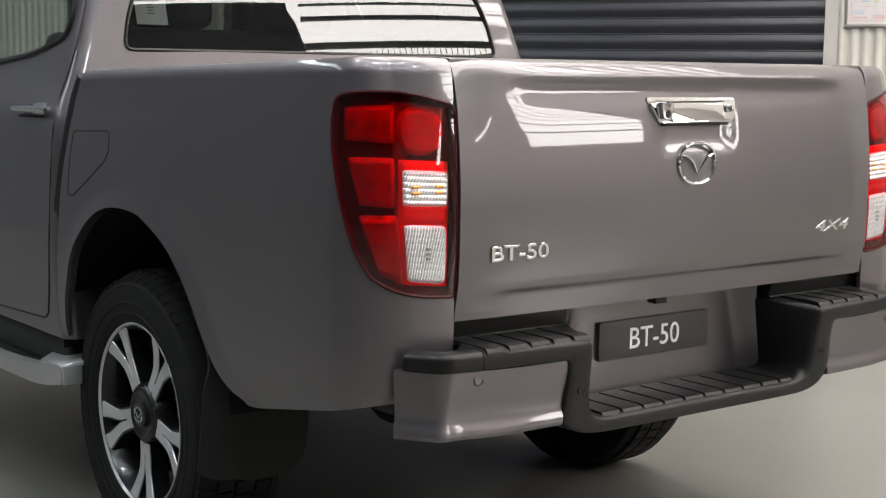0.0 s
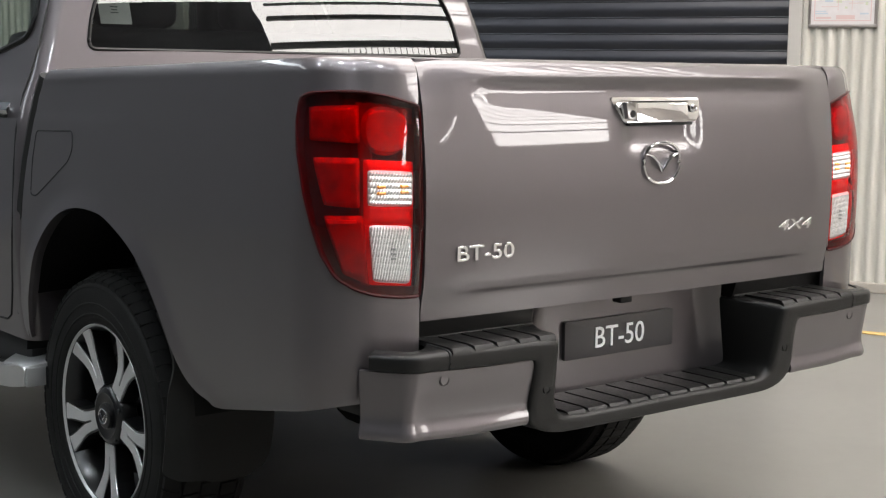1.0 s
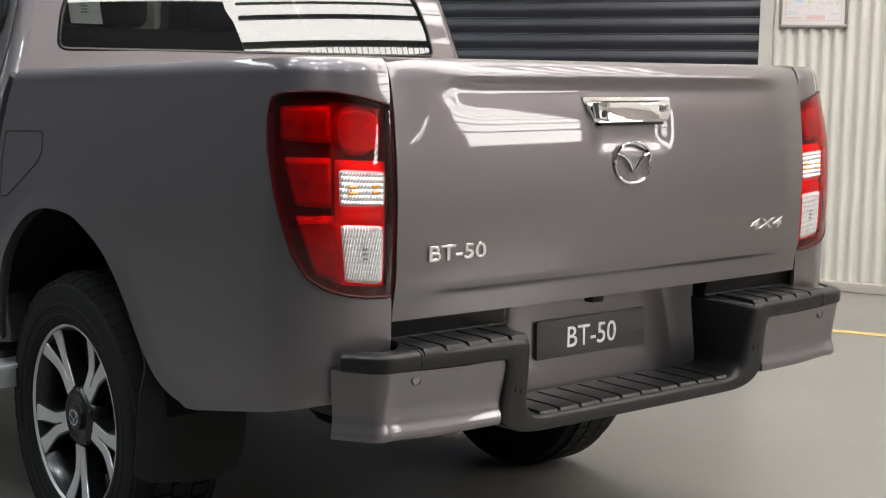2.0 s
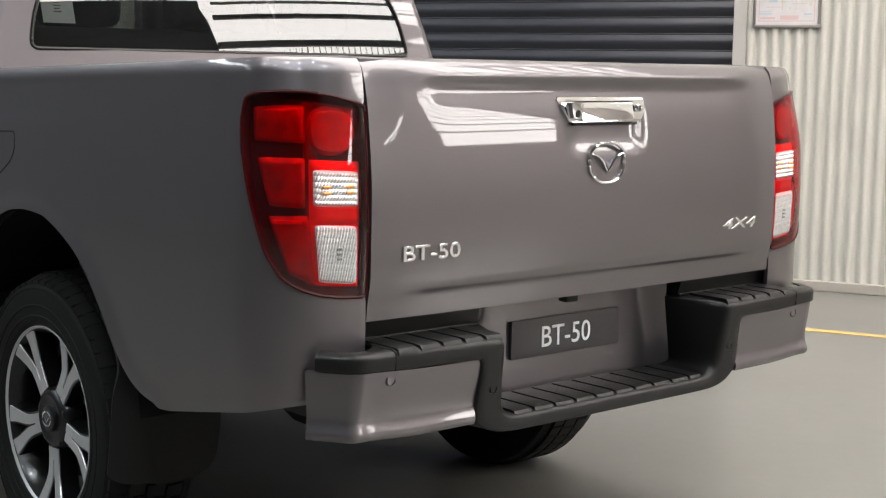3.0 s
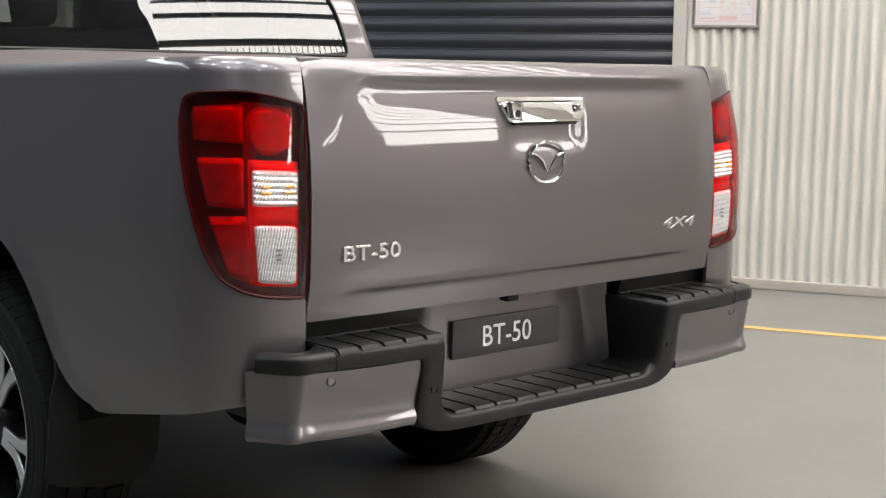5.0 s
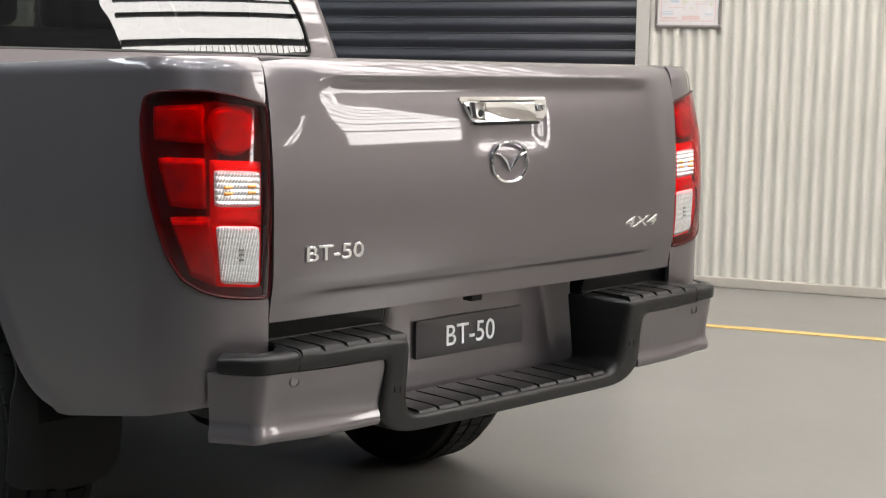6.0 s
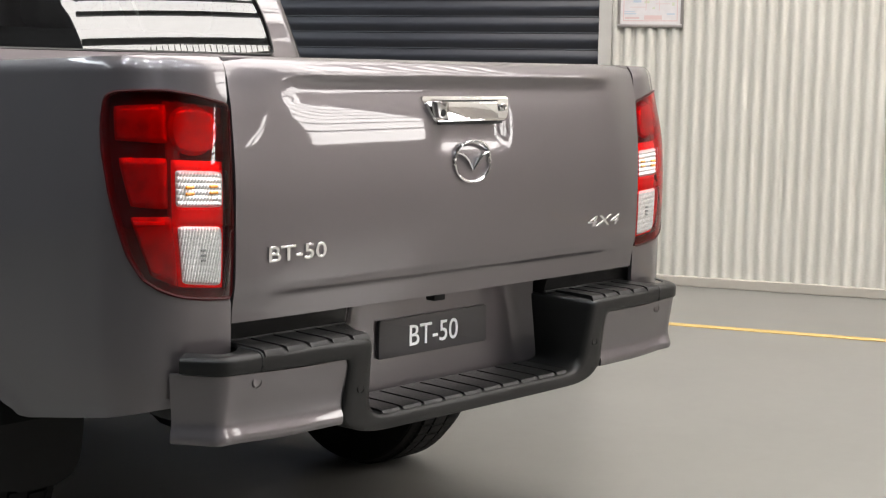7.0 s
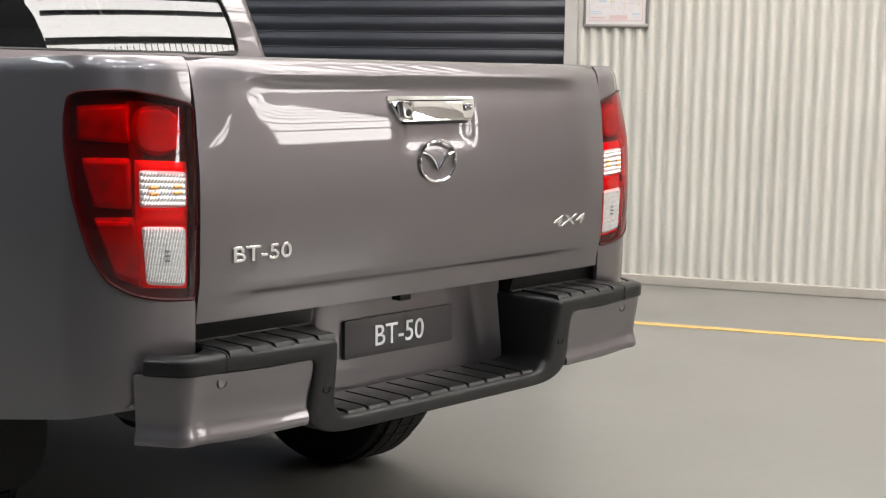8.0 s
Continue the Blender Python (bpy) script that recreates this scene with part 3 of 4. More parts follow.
    patch("round_reflector", [(0.136, 1.230), (0.014, 1.224), (0.018, 1.124), (0.136, 1.130)], -0.0145, LAMP_MID, "round red brake reflector", 0.011, k=1.0, power=2)
    patch("red_reflector", [(0.264, 1.125), (0.140, 1.124), (0.140, 1.022), (0.230, 1.028)], -0.0135, LAMP_RED, "red middle side reflector", 0.005, 1, 0.003, k=0.12)
    patch("red_reflector", [(0.232, 1.008), (0.130, 1.008), (0.118, 0.866), (0.183, 0.890)], -0.0135, LAMP_RED, "red lower side reflector", 0.005, 1, 0.003, k=0.12)
    patch("bright_strip", [(0.222, 1.001), (0.150, 0.999), (0.150, 0.992), (0.218, 0.992)], -0.007, LAMP_BRIGHT, "bright red strip across the lower reflector", 0.001, k=0.05)
    patch("red_band", [(0.132, 1.121), (0.008, 1.114), (0.010, 0.982), (0.132, 0.988)], -0.0125, LAMP_BRIGHT, "bright red band round the indicator", 0.005, k=0.05)
    patch("red_edge", [(0.130, 0.990), (0.010, 0.983), (0.012, 0.856), (0.118, 0.866)], -0.0125, LAMP_BRIGHT, "bright red edge round the reversing light", 0.002, k=0.08)
    patch("indicator", [(0.126, 1.101), (0.014, 1.094), (0.016, 1.022), (0.126, 1.027)], -0.006, LAMP_CHROME, "clear ribbed indicator window", 0.002, 6, 0.0026, 96, 0.25, 8, 0.0014)
    patch("reversing_light", [(0.124, 0.990), (0.018, 0.983), (0.020, 0.862), (0.113, 0.873)], -0.006, LAMP_CHROME, "clear ribbed reversing light", 0.002, 9, 0.0010, 110, 0.25, 8, 0.0024)
    for v_ in (0.918, 0.928, 0.938):
        bm = bmesh.new()
        p = tub(0.066, v_, 0.0015, sx)
        box(bm, p.x - 0.006, p.x + 0.006, p.y + 0.0, p.y + 0.003, p.z - 0.0026, p.z + 0.0026, 0.001)
        part("bulb", bm, STEEL, lamp, "dark bulb seen through the lens")
    for s_ in (0.040, 0.094):
        bm = bmesh.new()
        for v_ in (1.053, 1.0655):
            p = tub(s_, v_, 0.0, sx)
            lathe(bm, [(-0.011, 0.001), (-0.009, 0.0032), (0.009, 0.0032), (0.011, 0.001)], 8, "x", p)
        part("bulb", bm, AMBER, lamp, "amber indicator bulb")
    def lens_out(s, v):
        """The lens swells towards its middle."""
        return 0.003 + 0.005 * ease(1.275, 1.03, v) * ease(0.82, 0.95, v) * ease(0.33, 0.20, s)
    panes = [rounded([(0.130, 1.104), (0.009, 1.098), (0.011, 1.018), (0.130, 1.023)], 0.008), rounded([(0.128, 0.994), (0.010, 0.987), (0.012, 0.858), (0.116, 0.869)], 0.008)]
    part("red_lens", sheet(bmesh.new(), lambda s, v: tub(s, v, lens_out(s, v), sx), steps(0, 0.31, 0.005), steps(0.83, 1.26, 0.005), panes, LAMP_FINE), RED_LENS, lamp, "glossy red outer lens").visible_shadow = False
    for pane in panes:
        part("clear_lens", sheet(bmesh.new(), lambda s, v: tub(s, v, lens_out(s, v), sx), steps(min(p[0] for p in pane), max(p[0] for p in pane), 0.005), steps(min(p[1] for p in pane), max(p[1] for p in pane), 0.005), keep=pane), LENS, lamp, "clear window of the lens").visible_shadow = False
    bm = bmesh.new()
    wall_ = [[bm.verts.new(tub(s, v, lens_out(s, v) + 0.0005 if o else -0.018, sx)) for s, v in LAMP_FINE] for o in (1, 0)]
    for i in range(len(LAMP_FINE)):
        j = (i + 1) % len(LAMP_FINE)
        bm.faces.new((wall_[0][i], wall_[0][j], wall_[1][j], wall_[1][i]))
    part("lamp_rim", bm, LAMP_DARK, lamp)
    bm = bmesh.new()
    edge_ = [tub(s, v, lens_out(s, v) - 0.001, sx) for s, v in LAMP_FINE]
    tube(bm, edge_, 0.0035, 6, True)
    part("lamp_seal", bm, LAMP_DARK, lamp, "dark red edge of the lens")

# fuel flap and shut lines on the near flank
fuel = rounded([(side_s(y), skin_v(y, z)) for y, z in ((1.525, 1.126), (1.298, 1.134), (1.296, 1.085), (1.322, 1.054), (1.429, 0.997), (1.523, 0.949), (1.560, 0.949), (1.548, 1.05))], 0.014)
bm = bmesh.new()
tube(bm, [tub(s, v, -0.0004) for s, v in fuel], 0.0022, 6, True)
part("fuel_flap_gap", bm, GAP, truck)
# black tube inside the tub's front edge, standing in for the gap's shade
bm = bmesh.new()
tube(bm, [tub(side_s(y) + 0.034, skin_v(y, z), -0.020) for y, z in ((1.487, 1.277), (1.506, 1.243), (1.521, 1.220), (1.551, 1.138), (1.588, 1.038), (1.620, 0.924), (1.647, 0.757), (1.652, 0.60))], 0.021, 8)
part("gap_shade", bm, GAP, truck, "black tube for the shade in the gap between tub and cab")


# tailgate skin
low_gate = [(0.782, 0.1138), (0.795, 0.1127), (0.812, 0.1119), (0.826, 0.1112), (0.832, 0.1098), (0.840, 0.1046), (0.848, 0.1028), (0.860, 0.1012), (0.93, 0.0985), (1.03, 0.0975), (1.10, 0.0992), (1.16, 0.1022)]
lip_y = table(low_gate + [(1.20, 0.1050), (1.225, 0.1080), (1.245, 0.1115), (1.262, 0.1138), (1.277, 0.1120), (1.289, 0.1080), (1.295, 0.1075), (1.301, 0.1105), (1.310, 0.1190), (1.319, 0.1285), (1.325, 0.1375), (1.328, 0.147), (1.329, 0.157)])
plain_y = table(low_gate + [(1.20, 0.1046), (1.24, 0.1072), (1.28, 0.1110), (1.302, 0.1160), (1.314, 0.1230), (1.323, 0.134), (1.3275, 0.146), (1.329, 0.157)])
GATE_W, GATE_Z0, GATE_Z1, GATE_K = 0.6865, 0.782, 1.329, 1.228


def gate(x, z, out=0.0):
    k = 1 - ease(0.44, 0.61, abs(x))
    y = lip_y(z) * k + plain_y(z) * (1 - k)
    if z < 0.885:
        k = 1 - ease(0.44, 0.63, abs(x))
        y = y * k + (0.1138 - 0.0143 * ease(GATE_Z0, 0.885, z)) * (1 - k)
    y += 0.012 * (x / GATE_W) ** 2 + 0.030 * max(0, abs(x) - 0.60) ** 2 / (max(0, abs(x) - 0.60) + 0.03)
    y += 0.010 * ease(1.05, 1.31, z) * ease(0.54, 0.70, abs(x))
    y += 0.008 * ease(1.21, 1.325, z) * ease(0.50, 0.69, abs(x))
    dish = ease(-0.135, -0.085, x) * ease(0.155, 0.095, x) * ease(1.105, 1.155, z) * ease(1.228, 1.212, z)
    return Vector((x, y + 0.010 * dish - out, z))


bm = bmesh.new()
zs = steps(GATE_Z0, 0.815, 0.0075) + steps(0.815, 0.862, 0.0028)[1:] + steps(0.862, GATE_K, 0.0075)[1:] + steps(GATE_K, GATE_Z1, 0.0045)[1:]
xs = steps(-GATE_W, -0.60, 0.006) + steps(-0.60, 0.60, 0.0105)[1:] + steps(0.60, GATE_W, 0.006)[1:]
sheet(bm, gate, xs, zs)
tailgate = thick(part("tailgate", bm, PAINT, truck, "closed grey metallic tailgate"), 0.03)
bm = bmesh.new()
box(bm, -GATE_W, GATE_W, 0.158, 0.215, 1.29, 1.3285, 0.006)
part("tailgate_cap", bm, PAINT, tailgate)
bm = bmesh.new()
box(bm, -0.69, 0.69, 0.160, 0.190, 0.79, 1.29)
part("gap_backing", bm, GAP, tailgate)

# handle
HY = 0.096
bm = bmesh.new()
outer = rounded([(-0.162, 1.247), (0.141, 1.247), (0.132, 1.190), (-0.122, 1.188)], [0.007, 0.007, 0.012, 0.012])
prism(bm, outer, lambda u, v: (u, HY + 0.035, v), lambda u, v: (u, HY + 0.004 * (u / 0.15) ** 2 + 0.16 * (v - 1.188), v), 0.006, 3)
handle = part("tailgate_handle", bm, CHROME, tailgate, "chrome tailgate handle")
bm = bmesh.new()
lever = rounded([(-0.092, 1.235), (0.088, 1.235), (0.088, 1.194), (-0.089, 1.192)], 0.004)
prism(bm, lever, lambda u, v: (u, HY + 0.005, v), lambda u, v: (u, HY - 0.006 + 0.20 * (v - 1.192), v), 0.004, 3)
part("lever", bm, CHROME, handle)
bm = bmesh.new()
prism(bm, rounded([(-0.136, 1.236), (-0.096, 1.236), (-0.096, 1.198), (-0.124, 1.198)], 0.005), lambda u, v: (u, HY + 0.005, v), lambda u, v: (u, HY - 0.012 - 0.2 * (v - 1.198) * 0.3, v), 0.004)
part("camera_pod", bm, CHROME, handle)
bm = bmesh.new()
lathe(bm, [(HY + 0.004, 0.0005), (HY - 0.0145, 0.0005), (HY - 0.0145, 0.0075), (HY - 0.012, 0.009), (HY, 0.0095)], 20, "y", (-0.112, 0, 1.210))
part("camera_lens", bm, GAP, handle)
bm = bmesh.new()
lathe(bm, [(HY + 0.001, 0.0005), (HY, 0.004), (HY - 0.003, 0.005), (HY - 0.003, 0.008), (HY + 0.006, 0.0095)], 20, "y", (0.112, 0, 1.221))
part("lock", bm, CHROME, handle)
bm = bmesh.new()
box(bm, 0.1105, 0.1135, HY - 0.0005, HY + 0.003, 1.216, 1.226)
part("key_slot", bm, GAP, handle)
bm = bmesh.new()
box(bm, -0.105, 0.11, HY + 0.002, HY + 0.02, 1.182, 1.1885, 0.002)
box(bm, -0.094, 0.092, HY + 0.004, HY + 0.009, 1.2362, 1.2382)
part("handle_gap", bm, GAP, handle)

# emblem: a plain chrome ring with two swept strokes
bm = bmesh.new()
EX, EZ, EY = 0.003, 1.097, 0.0962
ring = []
for i in range(64):
    a = 2 * math.pi * i / 64
    c, s_ = math.cos(a), math.sin(a)
    r = 0.0565 + 0.003 * abs(c * s_) * 2
    ring.append((EX + r * 1.06 * c, EY, EZ + r * 0.83 * s_ - 0.003 * s_ * s_))
tube(bm, ring, 0.0054, 8, True, 0.75)
for sx in (-1, 1):
    tube(bm, [(EX + sx * x, EY - 0.001, EZ + z) for x, z in ((0.056, 0.019), (0.043, 0.017), (0.030, 0.011), (0.017, 0.0), (0.008, -0.013), (0.0, -0.024))], lambda t: 0.003 + 0.0055 * math.sin(math.pi * min(1, t * 0.9 + 0.1)), 8, False, 0.5)
part("emblem", bm, CHROME, tailgate, "chrome ring emblem")
part("badge", moved(lettering("BT-50", 0.0330, 0.005, 1.42, 0), Matrix.Translation((-0.529, 0.1085, 0.921)) @ pose(0, 0, 0, 0, 0, -0.9)), CHROME, tailgate, "chrome raised model lettering")
part("badge", moved(lettering("4X4", 0.0275, 0.004, 2.1, 0.25), Matrix.Translation((0.527, 0.1095, 0.920)) @ pose(0, 0, 0, 0, 0, 1.2)), CHROME, tailgate, "chrome raised drive lettering")


# ---------------------------------------------------------------- bumper
bumper = part("bumper", moved(bmesh.new(), Matrix()), BLACK_PLASTIC, truck, "grey and black rear step bumper")
BC, TURN = 0.05, math.radians(57)
B0 = 0.752
B1 = B0 + BC * TURN
B2 = B1 + 0.072
swell = table([(0.540, -0.006), (0.544, 0.0020), (0.549, 0.0058), (0.555, 0.0074), (0.562, 0.0063), (0.570, 0.0032), (0.578, 0.0), (0.588, -0.0028), (0.600, -0.0039), (0.615, -0.0038), (0.650, -0.0017), (0.692, 0.0)])


def bump_skin(s, z, out=0.0, sx=-1):
    """The bumper's outer face: s is |x| up to the corner, then runs round it and along the slanted side."""
    lean, side = 0.022 * min(1.1, max(0, (0.715 - z) / 0.155)), ease(B0 - 0.03, B1, s)
    bow = 0.0215 + 0.014 * (min(s, B0) / B0) ** 3 + lean * (1 - side)
    out -= 0.5 * lean * side
    if s <= B0:
        return Vector((sx * s, bow - out, z))
    a = (min(s, B1) - B0) / BC
    x, y = B0 + (BC + out) * math.sin(a), bow + BC - (BC + out) * math.cos(a)
    if s > B1:
        x, y = x + (s - B1) * math.cos(a), y + (s - B1) * math.sin(a)
    return Vector((sx * x, y, z))


def corner_panel(s, v, sx):
    """The painted corner: v from its rolled lower edge (0) to the joint with the cap (1)."""
    z0, z1 = 0.545 + 0.008 * ease(0.60, 0.80, s), 0.690 + 0.006 * ease(0.55, 0.80, s)
    zz = 0.546 + 0.146 * v
    return bump_skin(s, z0 + (z1 - z0) * v, swell(zz), sx)


PAD = 0.736
# the black frame's two edges, from the end of the side round to the middle: outer edge (s, z), inner edge (s, z)
RAIL = [((B2 - 0.010, 0.698), (B2 - 0.010, 0.733)), ((B1, 0.697), (B1, 0.735)), ((B0, 0.696), (B0, 0.736)), ((0.690, 0.695), (0.690, 0.736)), ((0.560, 0.692), (0.560, 0.7345)), ((0.480, 0.6905), (0.450, 0.7335)),
        ((0.464, 0.6902), (0.418, 0.7325)), ((0.456, 0.6875), (0.396, 0.7310)), ((0.4515, 0.680), (0.3845, 0.7240)), ((0.4495, 0.668), (0.3800, 0.7100)), ((0.4500, 0.635), (0.3765, 0.660)), ((0.4525, 0.600), (0.3735, 0.6150)),
        ((0.4535, 0.572), (0.3705, 0.5880)), ((0.4490, 0.552), (0.3640, 0.5700)), ((0.4360, 0.538), (0.3520, 0.5570)), ((0.4150, 0.526), (0.3360, 0.5500)), ((0.3850, 0.517), (0.3150, 0.5475)), ((0.3450, 0.512), (0.2900, 0.5470)), ((0.26, 0.511), (0.24, 0.5470)), ((0.0, 0.511), (0.0, 0.5470))]


def rail_curve(k):
    """Smooth place on both edges at k = 0 ... len(RAIL) - 1."""
    i = min(int(k), len(RAIL) - 2)
    t = k - i
    row = [RAIL[max(0, i - 1)], RAIL[i], RAIL[i + 1], RAIL[min(len(RAIL) - 1, i + 2)]]
    out = []
    for e in (0, 1):
        p0, p1, p2, p3 = (Vector(r[e]) for r in row)
        m1, m2 = (p2 - p0) * 0.5, (p3 - p1) * 0.5
        lim = (p2 - p1).length * 1.2
        m1, m2 = m1 * min(1, lim / max(m1.length, 1e-6)), m2 * min(1, lim / max(m2.length, 1e-6))
        out.append(p1 * (2 * t**3 - 3 * t**2 + 1) + m1 * (t**3 - 2 * t**2 + t) + p2 * (3 * t**2 - 2 * t**3) + m2 * (t**3 - t**2))
    return out


# across the frame: share from the outer to the inner edge, and height over the bumper's face
ACROSS = [(-0.02, -0.045), (0.0, -0.010), (0.0, 0.0005), (0.025, 0.0042), (0.07, 0.0060), (0.30, 0.0062), (0.70, 0.0058), (0.82, 0.0044), (0.90, 0.0015), (0.96, -0.0035), (1.0, -0.0110)]


def black_frame(k, j, sx):
    o, i = rail_curve(k)
    j = int(round(j))
    if j < len(ACROSS):
        p, h = ACROSS[j]
        q = o.lerp(i, p)
        return bump_skin(q.x, q.y, h, sx)
    # beyond the inner edge: the step's top, the wall of the recess or the lower step, back to the truck
    w = (j - len(ACROSS) + 1) / 5
    a = bump_skin(i.x, i.y, -0.011, sx)
    if k <= 7:
        reach = max(0.03, 0.15 - 0.12 * ease(0.60, 0.745, i.x))
        b = bump_skin(i.x, PAD + 0.0005, -reach, sx)
        b.y = min(b.y, 0.172)
    elif k >= 15:
        b = Vector((a.x, 0.232, 0.5495))
    else:
        u = ease(7, 15, k)
        top, low = Vector((sx * 0.318, 0.200, 0.737)), Vector((sx * 0.330, 0.232, 0.551))
        b = Vector((sx * (0.316 + 0.24 * (0.737 - i.y)), 0.204 + 0.028 * ease(11.5, 15, k), i.y + 0.004))
        b = b.lerp(top, ease(9.5, 7, k)).lerp(low, ease(13.5, 15, k))
    return a.lerp(b, w)


def tread_bar(bm, x0, x1, y0, y1, z, rise, slant=0.0):
    """One raised bar of a step, with a rounded front."""
    prof = [(y0, z - 0.011), (y0 + 0.001, z - 0.006 + rise * 0.5), (y0 + 0.006, z - 0.002 + rise), (y0 + 0.018, z + rise), (y1, z + rise), (y1, z - 0.004), (y0 + 0.02, z - 0.012)]
    f = lambda x, y: x + slant * (y - y0)
    a, b = [bm.verts.new((f(x0, y), y, h)) for y, h in prof], [bm.verts.new((f(x1, y), y, h)) for y, h in prof]
    n = len(prof)
    bm.faces.new(a)
    bm.faces.new(b[::-1])
    for i in range(n):
        j = (i + 1) % n
        bm.faces.new((a[i], b[i], b[j], a[j]))


for sx in (-1, 1):
    # painted corner
    bm = bmesh.new()
    us = steps(0.430, B0, 0.014) + steps(B0, B1, 0.005)[1:] + steps(B1, B2 + 0.014, 0.014)[1:]
    vs = steps(0, 0.34, 0.02) + steps(0.34, 1, 0.06)[1:]
    keep = rounded([(0.4445, 0.995), (B2 + 0.06, 0.995), (B2 + 0.06, -0.3), (0.458, -0.3), (0.4505, 0.35)], [0.012, 0, 0, 0.0, 0.02])
    sheet(bm, lambda s, v: corner_panel(s, v, sx), us, vs, keep=keep)
    thick(part("corner_panel", bm, PAINT, bumper, "grey painted bumper corner"), 0.012)
    # dark underside behind the panel's lower edge, beside the uprights
    bm = bmesh.new()
    rows_ = [[bm.verts.new(bump_skin(s, 0.552, o, sx) + Vector((0, 0, dz))) for s in steps(0.40, 0.55, 0.03)] for o, dz in ((-0.012, 0.0), (-0.016, -0.008), (-0.10, -0.016))]
    for a_, b_ in zip(rows_, rows_[1:]):
        for i in range(len(a_) - 1):
            bm.faces.new((a_[i], a_[i + 1], b_[i + 1], b_[i]))
    thick(part("underside", bm, BLACK_PLASTIC, bumper, "black lower edge of the bumper"), 0.004)
    for i, (x0, x1) in enumerate(((0.631, 0.680), (0.569, 0.620), (0.507, 0.558), (0.448, 0.496), (0.392, 0.437))):
        bm = bmesh.new()
        tread_bar(bm, x0, x1, 0.0245, 0.160, 0.7365, 0.0045)
        part("tread_bar", moved(bm, Matrix.Diagonal((sx, 1, 1, 1))), BLACK_PLASTIC, bumper)
    bm = bmesh.new()
    tube(bm, [black_frame(3.04, j, sx) + Vector((0, 0, 0.0006)) for j in range(3, len(ACROSS) + 5)], 0.0024, 6)
    part("cap_seam", bm, GAP, bumper)
    for sv, zz, rr, m_ in ((0.691, 0.674, 0.0125, PAINT), (0.411, 0.619, 0.0105, BLACK_PLASTIC)):
        bm = bmesh.new()
        c = bump_skin(sv, zz, -0.0006 if sv > 0.5 else 0.0058, sx)
        lathe(bm, [(-0.0006, 0.0004), (-0.0008, rr * 0.74), (0.002, rr * 0.78), (0.002, rr * 0.84), (-0.0016, rr * 0.90), (-0.0012, rr * 0.97), (0.002, rr)], 28, "y", c)
        part("parking_sensor", bm, m_, bumper)
    # black riser between step and tailgate, with a small flange at its foot
    bm = bmesh.new()
    prism(bm, [(0.345, PAD - 0.01), (0.745, PAD - 0.01), (0.745, 0.792), (0.352, 0.792)], lambda u, v: (u, 0.200, v), lambda u, v: (u, 0.154 - 0.25 * (v - PAD), v), 0.003)
    box(bm, 0.350, 0.69, 0.148, 0.160, PAD, PAD + 0.007, 0.002)
    part("riser", moved(bm, Matrix.Diagonal((sx, 1, 1, 1))), BLACK_PLASTIC, bumper, "black riser below the tailgate")
# one moulded black frame: caps over the corners, uprights beside the recess, lower step
bm = bmesh.new()
K = len(RAIL) - 1
ks = steps(0, 4, 0.25) + steps(4, 17, 0.2)[1:] + steps(17, K, 0.34)[1:]
for sx in (-1, 1):
    sheet(bm, lambda k, j: black_frame(k, j, sx), ks, [float(j) for j in range(len(ACROSS) + 5)])
bmesh.ops.remove_doubles(bm, verts=bm.verts, dist=0.0004)
thick(part("step_frame", bm, BLACK_PLASTIC, bumper, "moulded black plastic frame and centre step"), 0.004)
for i in range(10):
    bm = bmesh.new()
    x0 = -0.3345 + 0.0683 * i
    tread_bar(bm, max(x0 + 0.005, -0.325), min(x0 + 0.0633, 0.325), 0.0480, 0.200, 0.5495, 0.0045)
    part("tread_bar", bm, BLACK_PLASTIC, bumper)
# painted centre panel with curved ends
bm = bmesh.new()
plan = table([(0.0, 0.226), (0.255, 0.226), (0.270, 0.2248), (0.284, 0.2212), (0.296, 0.2155), (0.306, 0.2085), (0.315, 0.2010), (0.325, 0.193), (0.34, 0.182), (0.40, 0.14)])
sheet(bm, lambda x, z: Vector((x, plan(abs(x) * 0.326 / (0.326 + 0.24 * (0.73 - z))), z)), steps(-0.385, 0.385, 0.007), steps(0.545, 0.775, 0.02), keep=[(-0.330, 0.79), (0.330, 0.79), (0.336, 0.735), (0.386, 0.54), (-0.386, 0.54), (-0.336, 0.735)])
thick(part("centre_panel", bm, PAINT, bumper, "grey painted panel behind the plate"), 0.01)
bm = bmesh.new()
box(bm, -0.068, -0.030, 0.145, 0.175, 0.760, 0.785, 0.003)
box(bm, -0.090, -0.010, 0.155, 0.175, 0.772, 0.785, 0.002)
box(bm, -0.36, 0.36, 0.17, 0.215, 0.779, 0.786)
part("latch", bm, GAP, bumper)
# plate
plate = part("show_plate", prism(bmesh.new(), rounded([(-0.190, 0.717), (0.185, 0.717), (0.185, 0.6245), (-0.190, 0.6245)], 0.005), lambda u, v: (u, 0.236, v), lambda u, v: (u, 0.206, v), 0.0012), PLATE, bumper, "charcoal show plate with white lettering")
part("plate_lettering", moved(lettering("BT-50", 0.0525, 0.0012, 0.97, 0, 0.0), Matrix.Translation((-0.0075, 0.2055, 0.6725))), WHITE_PRINT, plate, "white lettering")


